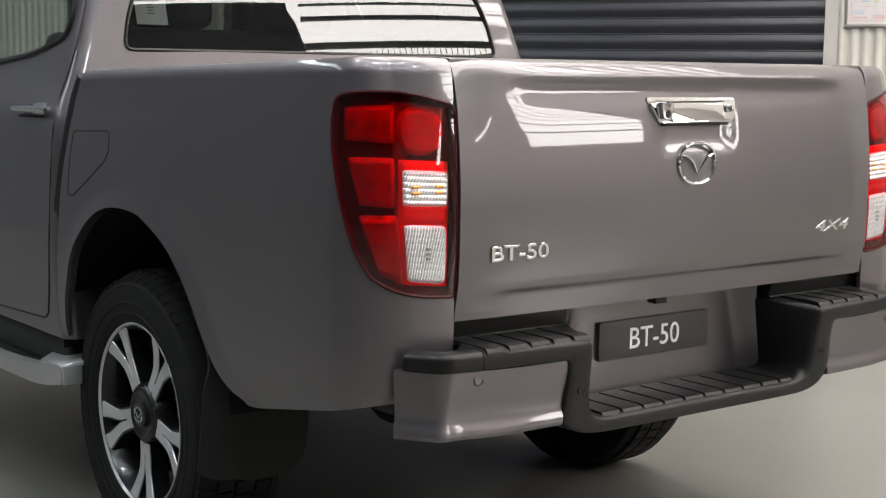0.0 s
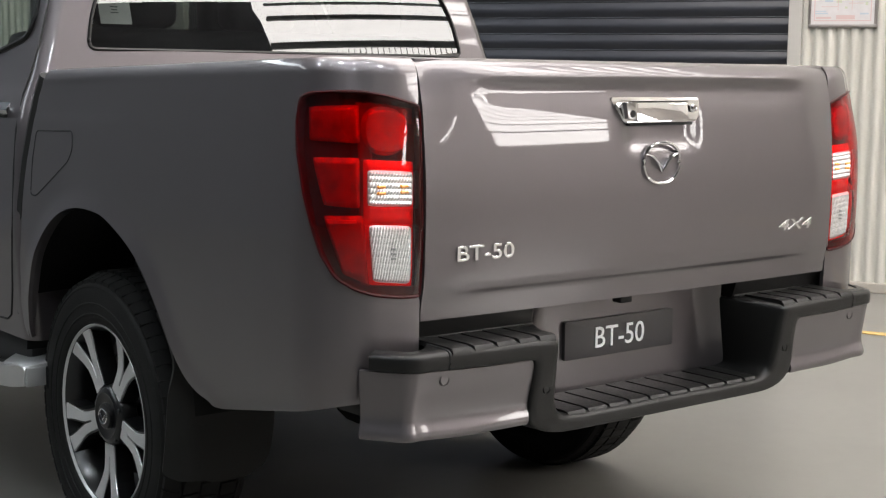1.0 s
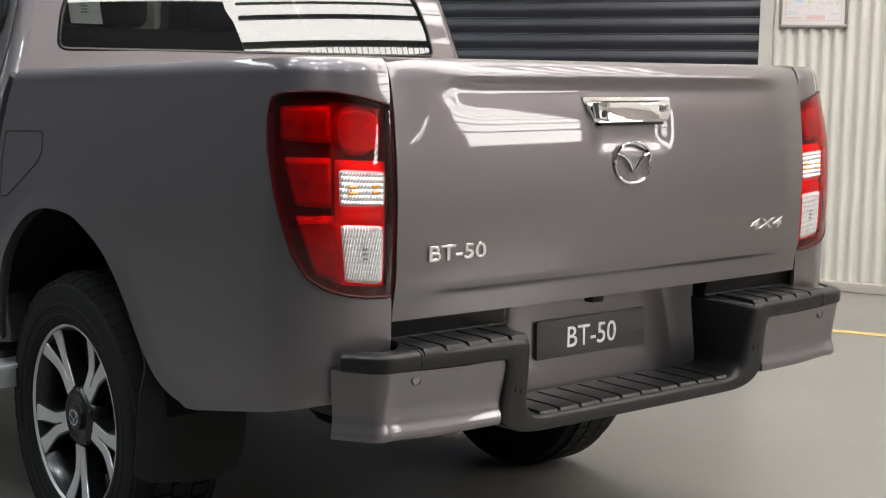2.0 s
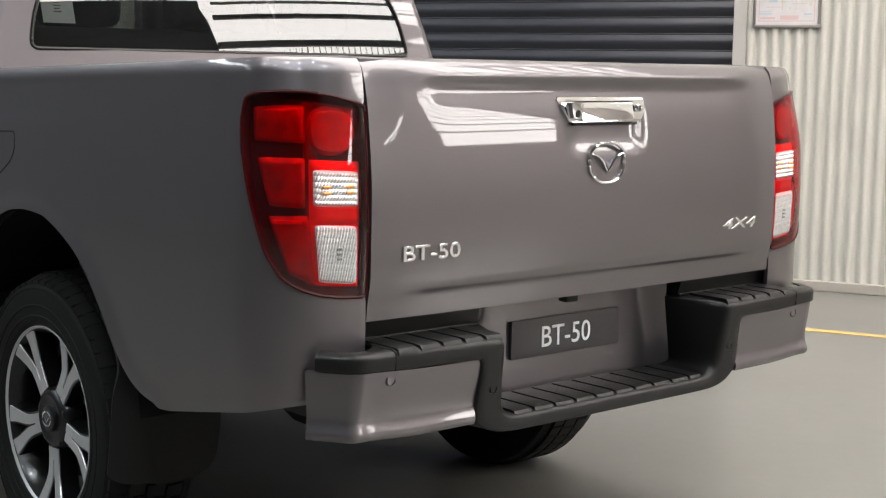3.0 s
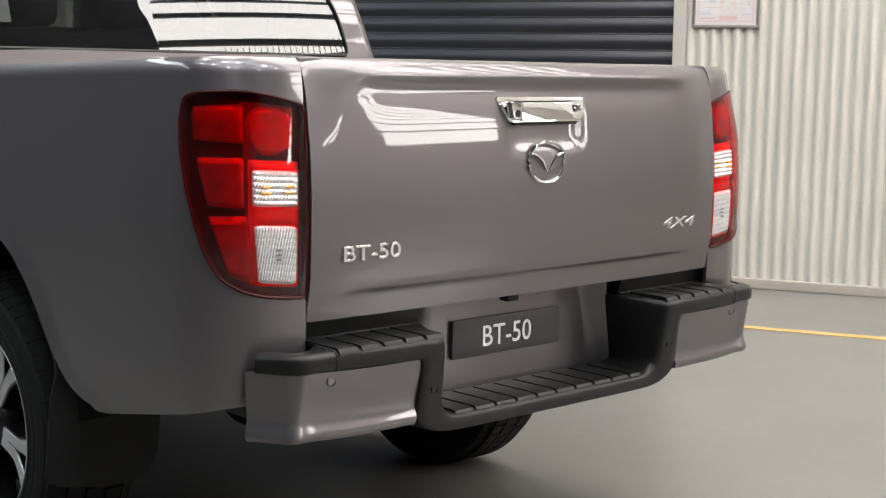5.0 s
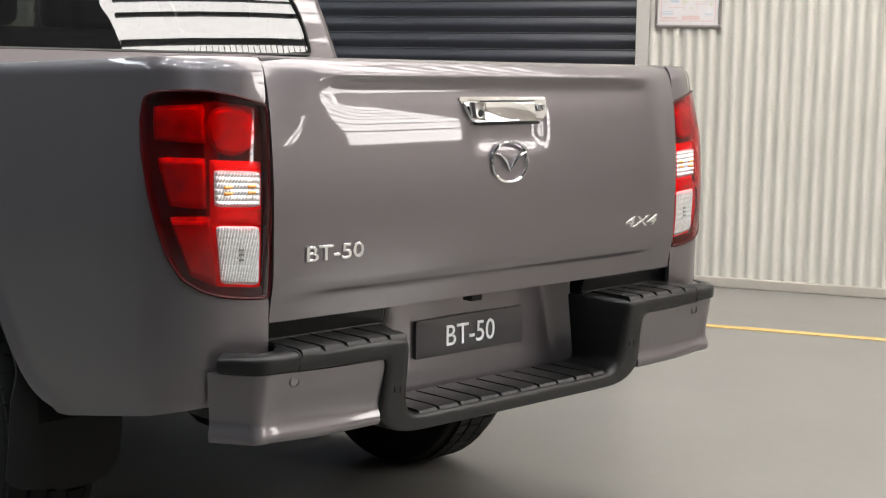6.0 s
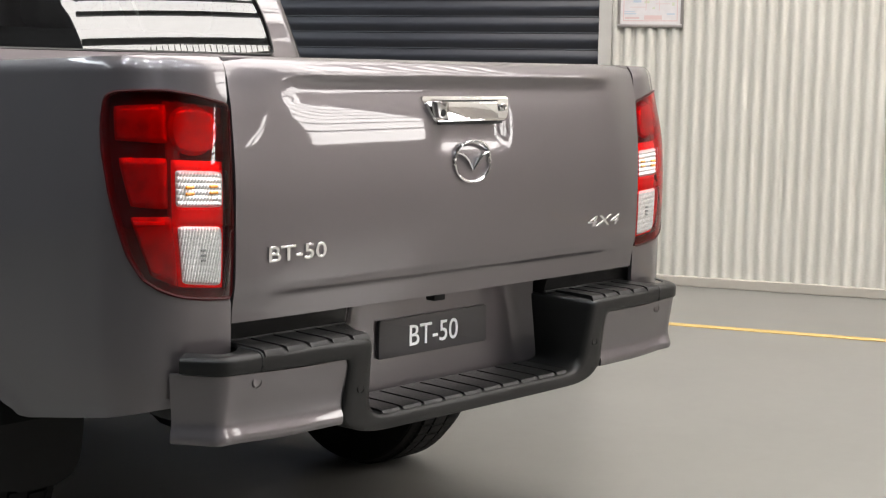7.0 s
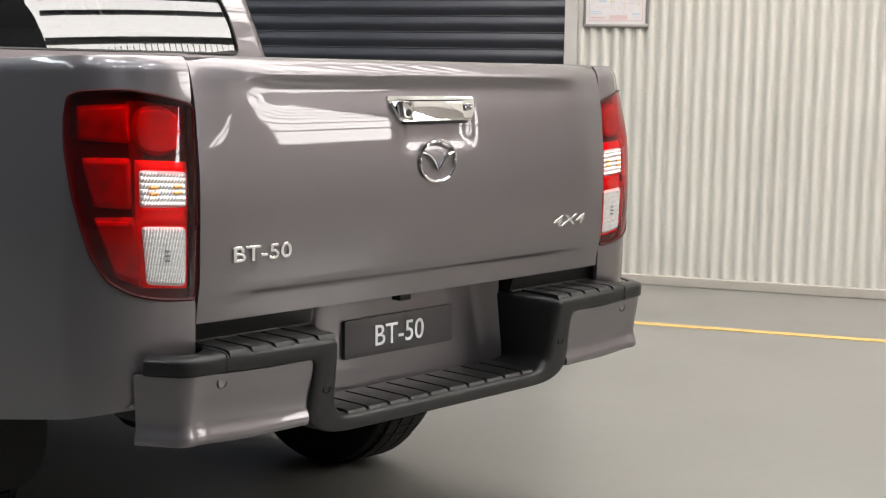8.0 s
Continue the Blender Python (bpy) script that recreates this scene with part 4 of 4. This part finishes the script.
# ---------------------------------------------------------------- wheels
def wheel(name, at, flip):
    w = new(name)
    w.parent, w.location = truck, at
    tagged(w, "black tyre on a ten-spoke black and machined alloy wheel")
    if flip:
        w.rotation_euler = (0, 0, math.pi)
    # local x points inward, the face looks to -x
    bm = bmesh.new()
    prof = [(-0.080, 0.2455), (-0.089, 0.2475), (-0.0945, 0.254), (-0.0975, 0.264), (-0.0980, 0.269), (-0.1002, 0.271), (-0.1002, 0.274), (-0.0985, 0.276), (-0.0995, 0.297), (-0.1020, 0.299), (-0.1020, 0.302), (-0.1002, 0.304), (-0.1005, 0.328), (-0.0975, 0.342), (-0.0990, 0.345), (-0.0980, 0.348), (-0.0955, 0.350), (-0.088, 0.362), (-0.078, 0.370), (-0.06, 0.3745), (-0.02, 0.377), (0.03, 0.3775),
            (0.08, 0.377), (0.12, 0.3745), (0.136, 0.369), (0.147, 0.348), (0.150, 0.32), (0.142, 0.285), (0.115, 0.25), (0.085, 0.245)]
    lathe(bm, prof, 96)
    part("tyre", bm, RUBBER, w, "black road tyre")
    bm = bmesh.new()
    for row, (x0, x1, r, n, slant) in enumerate(((-0.093, -0.054, 0.3745, 58, 0.35), (-0.047, -0.004, 0.3805, 58, -0.25), (0.003, 0.053, 0.381, 58, 0.2), (0.060, 0.103, 0.3805, 58, -0.25), (0.110, 0.141, 0.3745, 58, 0.35))):
        for i in range(n):
            a0 = 2 * math.pi * (i + 0.10 + 0.3 * row) / n
            a1 = a0 + 2 * math.pi * 0.84 / n
            top, base = [], []
            for x, a, k in ((x0, a0, 0), (x1, a0 + slant * 0.02, 1), (x1, a1 + slant * 0.02, 1), (x0, a1, 0)):
                drop = 0.015 if (row == 0 and k == 0) or (row == 4 and k == 1) else 0.0
                top.append(bm.verts.new((x, (r + 0.005 - drop) * math.cos(a), (r + 0.005 - drop) * math.sin(a))))
                base.append(bm.verts.new((x, (r - 0.014 - drop) * math.cos(a), (r - 0.014 - drop) * math.sin(a))))
            bm.faces.new(top)
            for k in range(4):
                bm.faces.new((top[k], base[k], base[(k + 1) % 4], top[(k + 1) % 4]))
    tagged(part("tread", bm, RUBBER, w, "grooved tread blocks", False), kind="stuff")
    bm = bmesh.new()
    lathe(bm, [(-0.088, 0.2470), (-0.0915, 0.2450), (-0.0915, 0.2435), (-0.086, 0.2385)], 96)
    part("rim_edge", bm, MACHINED, w, "machined rim edge")
    bm = bmesh.new()
    lathe(bm, [(-0.086, 0.2385), (-0.075, 0.231), (-0.03, 0.222), (0.06, 0.215), (0.085, 0.235)], 96)
    lathe(bm, [(0.02, 0.222), (0.02, 0.02)], 48)
    part("rim", bm, RIM_BLACK, w, "gloss black rim barrel")
    bm = bmesh.new()
    lathe(bm, [(-0.02, 0.16), (-0.005, 0.165), (0.0, 0.10)], 64)
    part("brake_disc", bm, CHASSIS, w)
    for k in range(5):
        mid = math.radians(125 - 72 * k)
        # short machined bridge that joins the pair at the hub
        rr_, tt_ = Vector((0, math.cos(mid), math.sin(mid))), Vector((0, -math.sin(mid), math.cos(mid)))
        bm = bmesh.new()
        prism(bm, [(0.080, -0.018), (0.112, -0.012), (0.112, 0.012), (0.080, 0.018)], lambda u, v: Vector((-0.050, 0, 0)) + rr_ * u + tt_ * v, lambda u, v: Vector((-0.0715, 0, 0)) + rr_ * u + tt_ * v)
        part("spoke_bridge", bm, MACHINED, w, "machined bridge between two spokes", False)
        for sgn in (-1, 1):
            # one machined spoke with black flanks
            bm, bk = bmesh.new(), bmesh.new()
            for target, grow, depth0, depth1 in ((bm, 0.0, 0.0, 0.004), (bk, 0.006, 0.003, 0.05)):
                rows2 = []
                for t in (0.0, 0.15, 0.3, 0.45, 0.6, 0.75, 0.88, 1.0):
                    r = 0.078 + t * 0.162
                    off = sgn * (0.0145 + 0.002 * t + 0.036 * ease(0.36, 1.10, t))
                    wdt = 0.0104 + 0.0045 * t + 0.009 * t**3 + grow
                    depth = -0.072 - 0.014 * t + 0.006 * math.sin(math.pi * t)
                    rr_, tt_ = Vector((0, math.cos(mid), math.sin(mid))), Vector((0, -math.sin(mid), math.cos(mid)))
                    rows2.append([target.verts.new(Vector((depth + dd, 0, 0)) + rr_ * r + tt_ * (off + e_ * wdt * ww)) for e_, dd, ww in ((-1, depth1, 1.1), (-1, depth0, 1), (1, depth0, 1), (1, depth1, 1.1))])
                for a_, b_ in zip(rows2, rows2[1:]):
                    for q in range(4):
                        target.faces.new((a_[q], a_[(q + 1) % 4], b_[(q + 1) % 4], b_[q]))
                target.faces.new(rows2[0])
                target.faces.new(rows2[-1][::-1])
            sp = part("spoke", bk, RIM_BLACK, w, "black spoke with machined face", False)
            sp2 = obj("spoke_face", bm, MACHINED, False)
            sp2.parent = w
    bm = bmesh.new()
    lathe(bm, [(-0.03, 0.084), (-0.066, 0.080), (-0.076, 0.073), (-0.080, 0.062), (-0.074, 0.050), (-0.074, 0.036), (-0.084, 0.034), (-0.086, 0.028), (-0.0855, 0.0005)], 48)
    for k in range(5):
        a = math.radians(125 - 36 - 72 * k)
        lathe(bm, [(-0.070, 0.012), (-0.075, 0.0115), (-0.077, 0.009), (-0.077, 0.0005)], 12, "x", (0, 0.066 * math.cos(a), 0.066 * math.sin(a)))
    part("hub_cap", bm, RIM_BLACK, w, "gloss black hub")
    bm = bmesh.new()
    tube(bm, [(-0.0875, 0.0225 * math.cos(2 * math.pi * i / 32), 0.019 * math.sin(2 * math.pi * i / 32)) for i in range(32)], 0.0026, 6, True)
    for sq in (-1, 1):
        tube(bm, [(-0.0875, sq * 0.021, 0.005), (-0.0875, sq * 0.012, 0.004), (-0.0875, sq * 0.004, -0.004), (-0.0875, 0, -0.009)], 0.0024, 6)
    part("hub_emblem", bm, CHROME, w, "chrome ring emblem")
    return w


WX = 0.786
wheel("wheel", (-WX, HUB_Y, HUB_Z), False)
wheel("wheel", (WX, HUB_Y, HUB_Z), True)
wheel("wheel", (-WX, HUB_Y + 3.125, HUB_Z), False)
wheel("wheel", (WX, HUB_Y + 3.125, HUB_Z), True)


# ---------------------------------------------------------------- cab
CAB_R = 0.045
half_w = table([(0.40, 0.87), (0.52, 0.905), (0.62, 0.918), (0.85, 0.930), (1.0, 0.926), (1.13, 0.914), (1.20, 0.893), (1.25, 0.870), (1.35, 0.836), (1.48, 0.797), (1.60, 0.755), (1.70, 0.70), (1.755, 0.62), (1.775, 0.48), (1.785, 0.3)])
rear_y = table([(0.40, 1.615), (1.05, 1.622), (1.20, 1.640), (1.30, 1.657), (1.40, 1.675), (1.60, 1.715), (1.70, 1.765), (1.755, 1.86), (1.775, 1.96), (1.785, 2.1)])


def cab(s, z, out=0.0, sx=-1):
    """The cab's skin: s runs from the middle of its back (0) round the rear corner and forward along the side."""
    w, y0 = half_w(z) + out, rear_y(z) - out
    r = min(CAB_R, w * 0.5)
    flat, arc = w - r, r * math.pi / 2
    f = s / (0.82)
    if s <= 0.82:
        x, y = flat * f, y0 + 0.012 * f * f
    elif s <= 1.0:
        a = (s - 0.82) / 0.18 * math.pi / 2
        x, y = flat + r * math.sin(a), y0 + 0.012 + r - r * math.cos(a)
    else:
        x, y = w, y0 + 0.012 + r + (s - 1.0)
    return Vector((sx * x, y, z))


REAR_GLASS = rounded([(-0.1, 1.346), (0.722, 1.350), (0.728, 1.48), (0.67, 1.65), (-0.1, 1.67)], [0, 0.03, 0.1, 0.05, 0])
SIDE_GLASS = rounded([(1.042, 1.385), (1.27, 1.334), (1.84, 1.282), (1.86, 1.645), (1.10, 1.66), (1.022, 1.49)], [0.05, 0.1, 0.02, 0.03, 0.04, 0.05])
FRONT_GLASS = rounded([(1.93, 1.275), (2.61, 1.235), (2.41, 1.52), (2.21, 1.64), (1.94, 1.645)], 0.03)
for sx in (-1, 1):
    bm = bmesh.new()
    us = steps(0, 0.80, 0.02) + steps(0.80, 0.83, 0.006)[1:] + steps(0.83, 1.0, 0.017)[1:] + steps(1.0, 2.75, 0.02)[1:]
    zs = steps(0.525, 1.72, 0.02) + steps(1.72, 1.785, 0.011)[1:]
    sheet(bm, lambda s, z: cab(s, z, 0, sx), us, zs, [REAR_GLASS, SIDE_GLASS, FRONT_GLASS])
    thick(part("cab_body", bm, PAINT, truck, "grey metallic cab body"), 0.025, -1)
    for nm, poly, lb in (("side_glass", SIDE_GLASS, "tinted rear door window"), ("side_glass", FRONT_GLASS, "tinted front door window")):
        o = part(nm, sheet(bmesh.new(), lambda s, z: cab(s, z, -0.010, sx), steps(min(p[0] for p in poly), max(p[0] for p in poly), 0.03), steps(min(p[1] for p in poly), max(p[1] for p in poly), 0.03), keep=poly), GLASS, truck, lb)
        o.visible_shadow = False
        bm = bmesh.new()
        tube(bm, [cab(s, z, 0.001, sx) for s, z in poly], 0.009, 6, True)
        part("window_seal", bm, BLACK_PLASTIC, truck, "black rubber window seal")
    # shut lines of the rear door
    bm = bmesh.new()
    shut = [(1.01, 1.66), (0.94, 1.48), (0.945, 1.37), (0.965, 1.30), (0.985, 1.22), (0.980, 1.12), (0.990, 1.0), (1.010, 0.82), (1.04, 0.66), (1.065, 0.59), (1.10, 0.572), (1.19, 0.568), (1.47, 0.558), (1.89, 0.55)]
    tube(bm, [cab(s, z, 0.0005, sx) for s, z in shut], 0.003, 6)
    tube(bm, [cab(1.89, z, 0.0005, sx) for z in steps(0.54, 1.66, 0.1)], 0.003, 6)
    part("door_gap", bm, GAP, truck)
    # door handles
    for s_ in (1.036, 1.966):
        bm = bmesh.new()
        grip = rounded([(s_, 1.163), (s_ - 0.006, 1.199), (s_ + 0.12, 1.193), (s_ + 0.235, 1.186), (s_ + 0.245, 1.172), (s_ + 0.12, 1.160)], 0.008)

        def bulge(u, v):
            """Round grip in front, broad faceted lock plate behind it."""
            mid, half = 1.181 - 0.02 * (u - s_), 0.019 - 0.03 * max(0, u - s_ - 0.08)
            across = max(0.0, 1 - ((v - mid) / half) ** 2)
            plate = ease(s_ + 0.095, s_ + 0.075, u)
            return 0.004 + (1 - plate) * 0.034 * across ** 0.6 + plate * (0.014 + 0.016 * across + 0.10 * (u - s_) * (0.5 + (v - mid) / 0.04))

        sheet(bm, lambda u, v: cab(u, v, bulge(u, v), sx), steps(s_ - 0.01, s_ + 0.25, 0.005), steps(1.155, 1.202, 0.0025), keep=grip)
        handle_ = part("door_handle", bm, CHROME, truck, "chrome door handle")
        thick(handle_, 0.006)
        # black tube stands in for the shade below the grip
        bm = bmesh.new()
        tube(bm, [cab(s_ + 0.03 + 0.02 * i, 1.158 - 0.0002 * i, 0.002, sx) for i in range(10)], 0.006, 6)
        part("recess_shade", bm, GAP, handle_, "black tube for the shade in the recess below the handle")
    # rocker and side step
    bm = bmesh.new()
    box(bm, sx * 0.885, sx * 0.60, 1.68, 3.4, 0.40, 0.52, 0.02)
    part("sill", bm, CHASSIS, truck)
    step = part("side_step", moved(bmesh.new(), Matrix()), SILVER, truck, "silver and black side step")
    bm = bmesh.new()
    bar = rounded([(1.566, 0.414), (1.566, 0.468), (1.62, 0.466), (1.755, 0.446), (2.0, 0.431), (3.30, 0.424), (3.30, 0.378), (2.0, 0.385), (1.74, 0.389), (1.63, 0.402)], [0.006, 0.008, 0.02, 0.1, 0.1, 0.01, 0.01, 0.1, 0.05, 0.02])
    prism(bm, bar, lambda u, v: (sx * 0.930, u, v), lambda u, v: (sx * (0.966 - 0.012 * ease(1.66, 1.55, u) - 0.10 * max(0, 0.425 - v)), u, v), 0.006, 3)
    part("step_bar", bm, SILVER, step, "satin silver step bar")
    # silver end piece that slopes up over the rear of the step
    bm = bmesh.new()
    end = rounded([(0.952, 1.568), (0.80, 1.568), (0.80, 1.80), (0.872, 1.80), (0.950, 1.725)], [0.01, 0, 0.02, 0.02, 0.01])
    prism(bm, end, lambda u, v: (sx * u, v, 0.42), lambda u, v: (sx * u, v, 0.468 + 0.016 * ease(0.955, 0.87, u) - 0.14 * max(0, v - 1.66)), 0.003)
    box(bm, sx * 0.893, sx * 0.950, 1.557, 1.567, 0.412, 0.466, 0.003)
    part("step_end", bm, SILVER, step, "silver end piece of the side step")
    bm = bmesh.new()
    box(bm, sx * 0.76, sx * 0.932, 1.66, 3.25, 0.405, 0.431, 0.004)
    for k in range(5):
        box(bm, sx * (0.775 + 0.031 * k), sx * (0.797 + 0.031 * k), 1.68, 3.24, 0.430, 0.436, 0.002)
    part("step_tread", bm, BLACK_PLASTIC, step, "ribbed black step tread")
    bm = bmesh.new()
    box(bm, sx * 0.892, sx * 0.82, 1.5585, 1.5675, 0.402, 0.464, 0.003)
    part("end_cap", bm, FLAP, step, "black end cap of the side step")

# rear glass over both halves
bm = bmesh.new()
for sx in (-1, 1):
    sheet(bm, lambda s, z: Vector((cab(s, z, 0, sx).x, 1.673 + 0.19 * (z - 1.35) + 0.005 * (s / 0.82) ** 2, z)), steps(0, 0.82, 0.02), steps(1.335, 1.68, 0.02), keep=REAR_GLASS)
bmesh.ops.remove_doubles(bm, verts=bm.verts, dist=0.002)
part("rear_glass", bm, DARK_GLASS, truck, "dark tinted rear window").visible_shadow = False
bm = bmesh.new()
loop = [cab(s, z, 0.0, -1) for s, z in REAR_GLASS if s > 0] + [cab(s, z, 0.0, 1) for s, z in REAR_GLASS[::-1] if s > 0]
tube(bm, loop, 0.006, 6, True)
part("window_seal", bm, BLACK_PLASTIC, truck, "black rubber window seal")

# roof, windscreen, bonnet and nose, in plain forms
bm = bmesh.new()
prism(bm, rounded([(1.98, 1.783), (3.0, 1.783), (3.12, 1.74), (3.1, 1.70), (1.98, 1.70)], 0.02), lambda u, v: (-0.56, u, v), lambda u, v: (0.56, u, v))
part("roof", bm, PAINT, truck)
bm = bmesh.new()
prism(bm, [(3.05, 1.74), (3.95, 1.22), (3.93, 1.20), (3.02, 1.72)], lambda u, v: (-0.62 - 0.3 * (1.74 - v), u, v), lambda u, v: (0.62 + 0.3 * (1.74 - v), u, v))
part("windscreen", bm, SCREEN, truck).visible_shadow = False
bm = bmesh.new()
prism(bm, rounded([(3.30, 1.20), (3.95, 1.21), (4.85, 1.10), (5.12, 1.0), (5.20, 0.75), (5.15, 0.50), (4.86, 0.45), (4.84, 0.60), (4.7, 0.80), (4.365, 0.91), (4.03, 0.80), (3.89, 0.60), (3.86, 0.45), (3.30, 0.45)], 0.05), lambda u, v: (-0.93 + 0.06 * ease(1.0, 1.2, v) + 0.2 * ease(4.7, 5.2, u), u, v), lambda u, v: (0.93 - 0.06 * ease(1.0, 1.2, v) - 0.2 * ease(4.7, 5.2, u), u, v))
part("front_body", bm, PAINT, truck, "grey metallic bonnet and front wings", False)

# cabin: floor block, bench and front seats
bm = bmesh.new()
box(bm, -0.80, 0.80, 1.74, 3.7, 0.5, 0.62)
box(bm, -0.78, 0.78, 1.74, 1.78, 0.62, 1.30)
box(bm, -0.76, 0.76, 3.3, 3.75, 0.6, 1.22, 0.05)
part("cabin_floor", bm, TRIM, truck)


def cabin_seat(x, y, w, head, cover):
    seat = new("seat")
    seat.parent = truck
    seat.location = (x, y, 0.62)
    tagged(seat, "dark leather seat with headrest")
    bm = bmesh.new()
    box(bm, -w / 2, w / 2, 0.05, 0.55, 0.08, 0.28, 0.05, seg=3)
    part("cushion", bm, cover, seat)
    bm = bmesh.new()
    box(bm, -w / 2, w / 2, -0.06, 0.10, 0.22, 0.80, 0.05, pose(0, 0, 0, 8), seg=3)
    part("backrest", bm, cover, seat)
    for hx in head:
        bm = bmesh.new()
        box(bm, hx - 0.13, hx + 0.13, -0.10, 0.02, 0.80, 0.98, 0.04, seg=3)
        tube(bm, [(hx - 0.05, -0.05, 0.75), (hx - 0.05, -0.04, 0.82)], 0.006, 6)
        tube(bm, [(hx + 0.05, -0.05, 0.75), (hx + 0.05, -0.04, 0.82)], 0.006, 6)
        part("headrest", bm, cover, seat)


# the bench takes near-black trim in place of the shade behind the glass
cabin_seat(0, 1.93, 1.36, (-0.44, 0.0, 0.44), TRIM)
cabin_seat(-0.31, 2.75, 0.42, (0.02,), SEAT)
cabin_seat(0.38, 2.75, 0.52, (0,), SEAT)
# sticker inside the rear window
bm = bmesh.new()
p0 = cab(0.657, 1.455, -0.025, -1)
box(bm, -0.05, 0.05, 0, 0.001, -0.032, 0.06, m=Matrix.Translation(p0) @ pose(0, 0, 0, -17))
sticker = part("sticker", bm, PAPER, truck, "white printed sticker inside the window", False)
bm = bmesh.new()
for i, w_ in enumerate((0.012, 0.012, 0.007, 0.012, 0.009, 0.012)):
    box(bm, -0.002 - w_, -0.002 + w_, -0.0015, -0.0005, 0.046 - 0.009 * i, 0.049 - 0.009 * i, m=Matrix.Translation(p0) @ pose(0, 0, 0, -17))
part("printed_rows", bm, STEEL, sticker, "grey printed rows", False)

# tub floor and bulkhead, chassis and axle
bm = bmesh.new()
box(bm, -0.60, 0.60, 0.24, 1.59, 0.80, 0.84)
box(bm, -0.80, -0.60, 0.24, 0.66, 0.80, 0.84)
box(bm, 0.60, 0.80, 0.24, 0.66, 0.80, 0.84)
box(bm, -0.84, 0.84, 1.575, 1.605, 0.80, 1.255)
box(bm, -0.80, -0.76, 0.24, 1.59, 0.98, 1.24)
box(bm, 0.76, 0.80, 0.24, 1.59, 0.98, 1.24)
box(bm, -0.80, -0.60, 0.64, 1.59, 0.975, 0.98)
box(bm, 0.60, 0.80, 0.64, 1.59, 0.975, 0.98)
box(bm, -0.62, -0.597, 0.64, 1.59, 0.84, 0.975)
box(bm, 0.597, 0.62, 0.64, 1.59, 0.84, 0.975)
for sx in (-1, 1):
    box(bm, sx * 0.755, sx * 0.875, 0.24, 1.56, 1.240, 1.262)
part("tub_liner", bm, PAINT, truck)
bm = bmesh.new()
for x in (-0.48, 0.48):
    box(bm, x - 0.05, x + 0.05, 0.30, 4.9, 0.52, 0.68, 0.01)
box(bm, -0.60, 0.60, 0.30, 0.42, 0.54, 0.66, 0.01)
box(bm, -0.80, -0.62, 0.17, 0.26, 0.585, 0.64, 0.004)
box(bm, 0.62, 0.80, 0.17, 0.26, 0.585, 0.64, 0.004)
part("chassis", bm, CHASSIS, truck, "black steel chassis")
bm = bmesh.new()
tube(bm, [(-0.75, HUB_Y, HUB_Z), (0.75, HUB_Y, HUB_Z)], 0.05, 14)
lathe(bm, [(-0.12, 0.03), (-0.09, 0.11), (0.0, 0.15), (0.09, 0.11), (0.12, 0.03)], 20, "y", (0, HUB_Y, HUB_Z))
part("axle", bm, CHASSIS, truck)
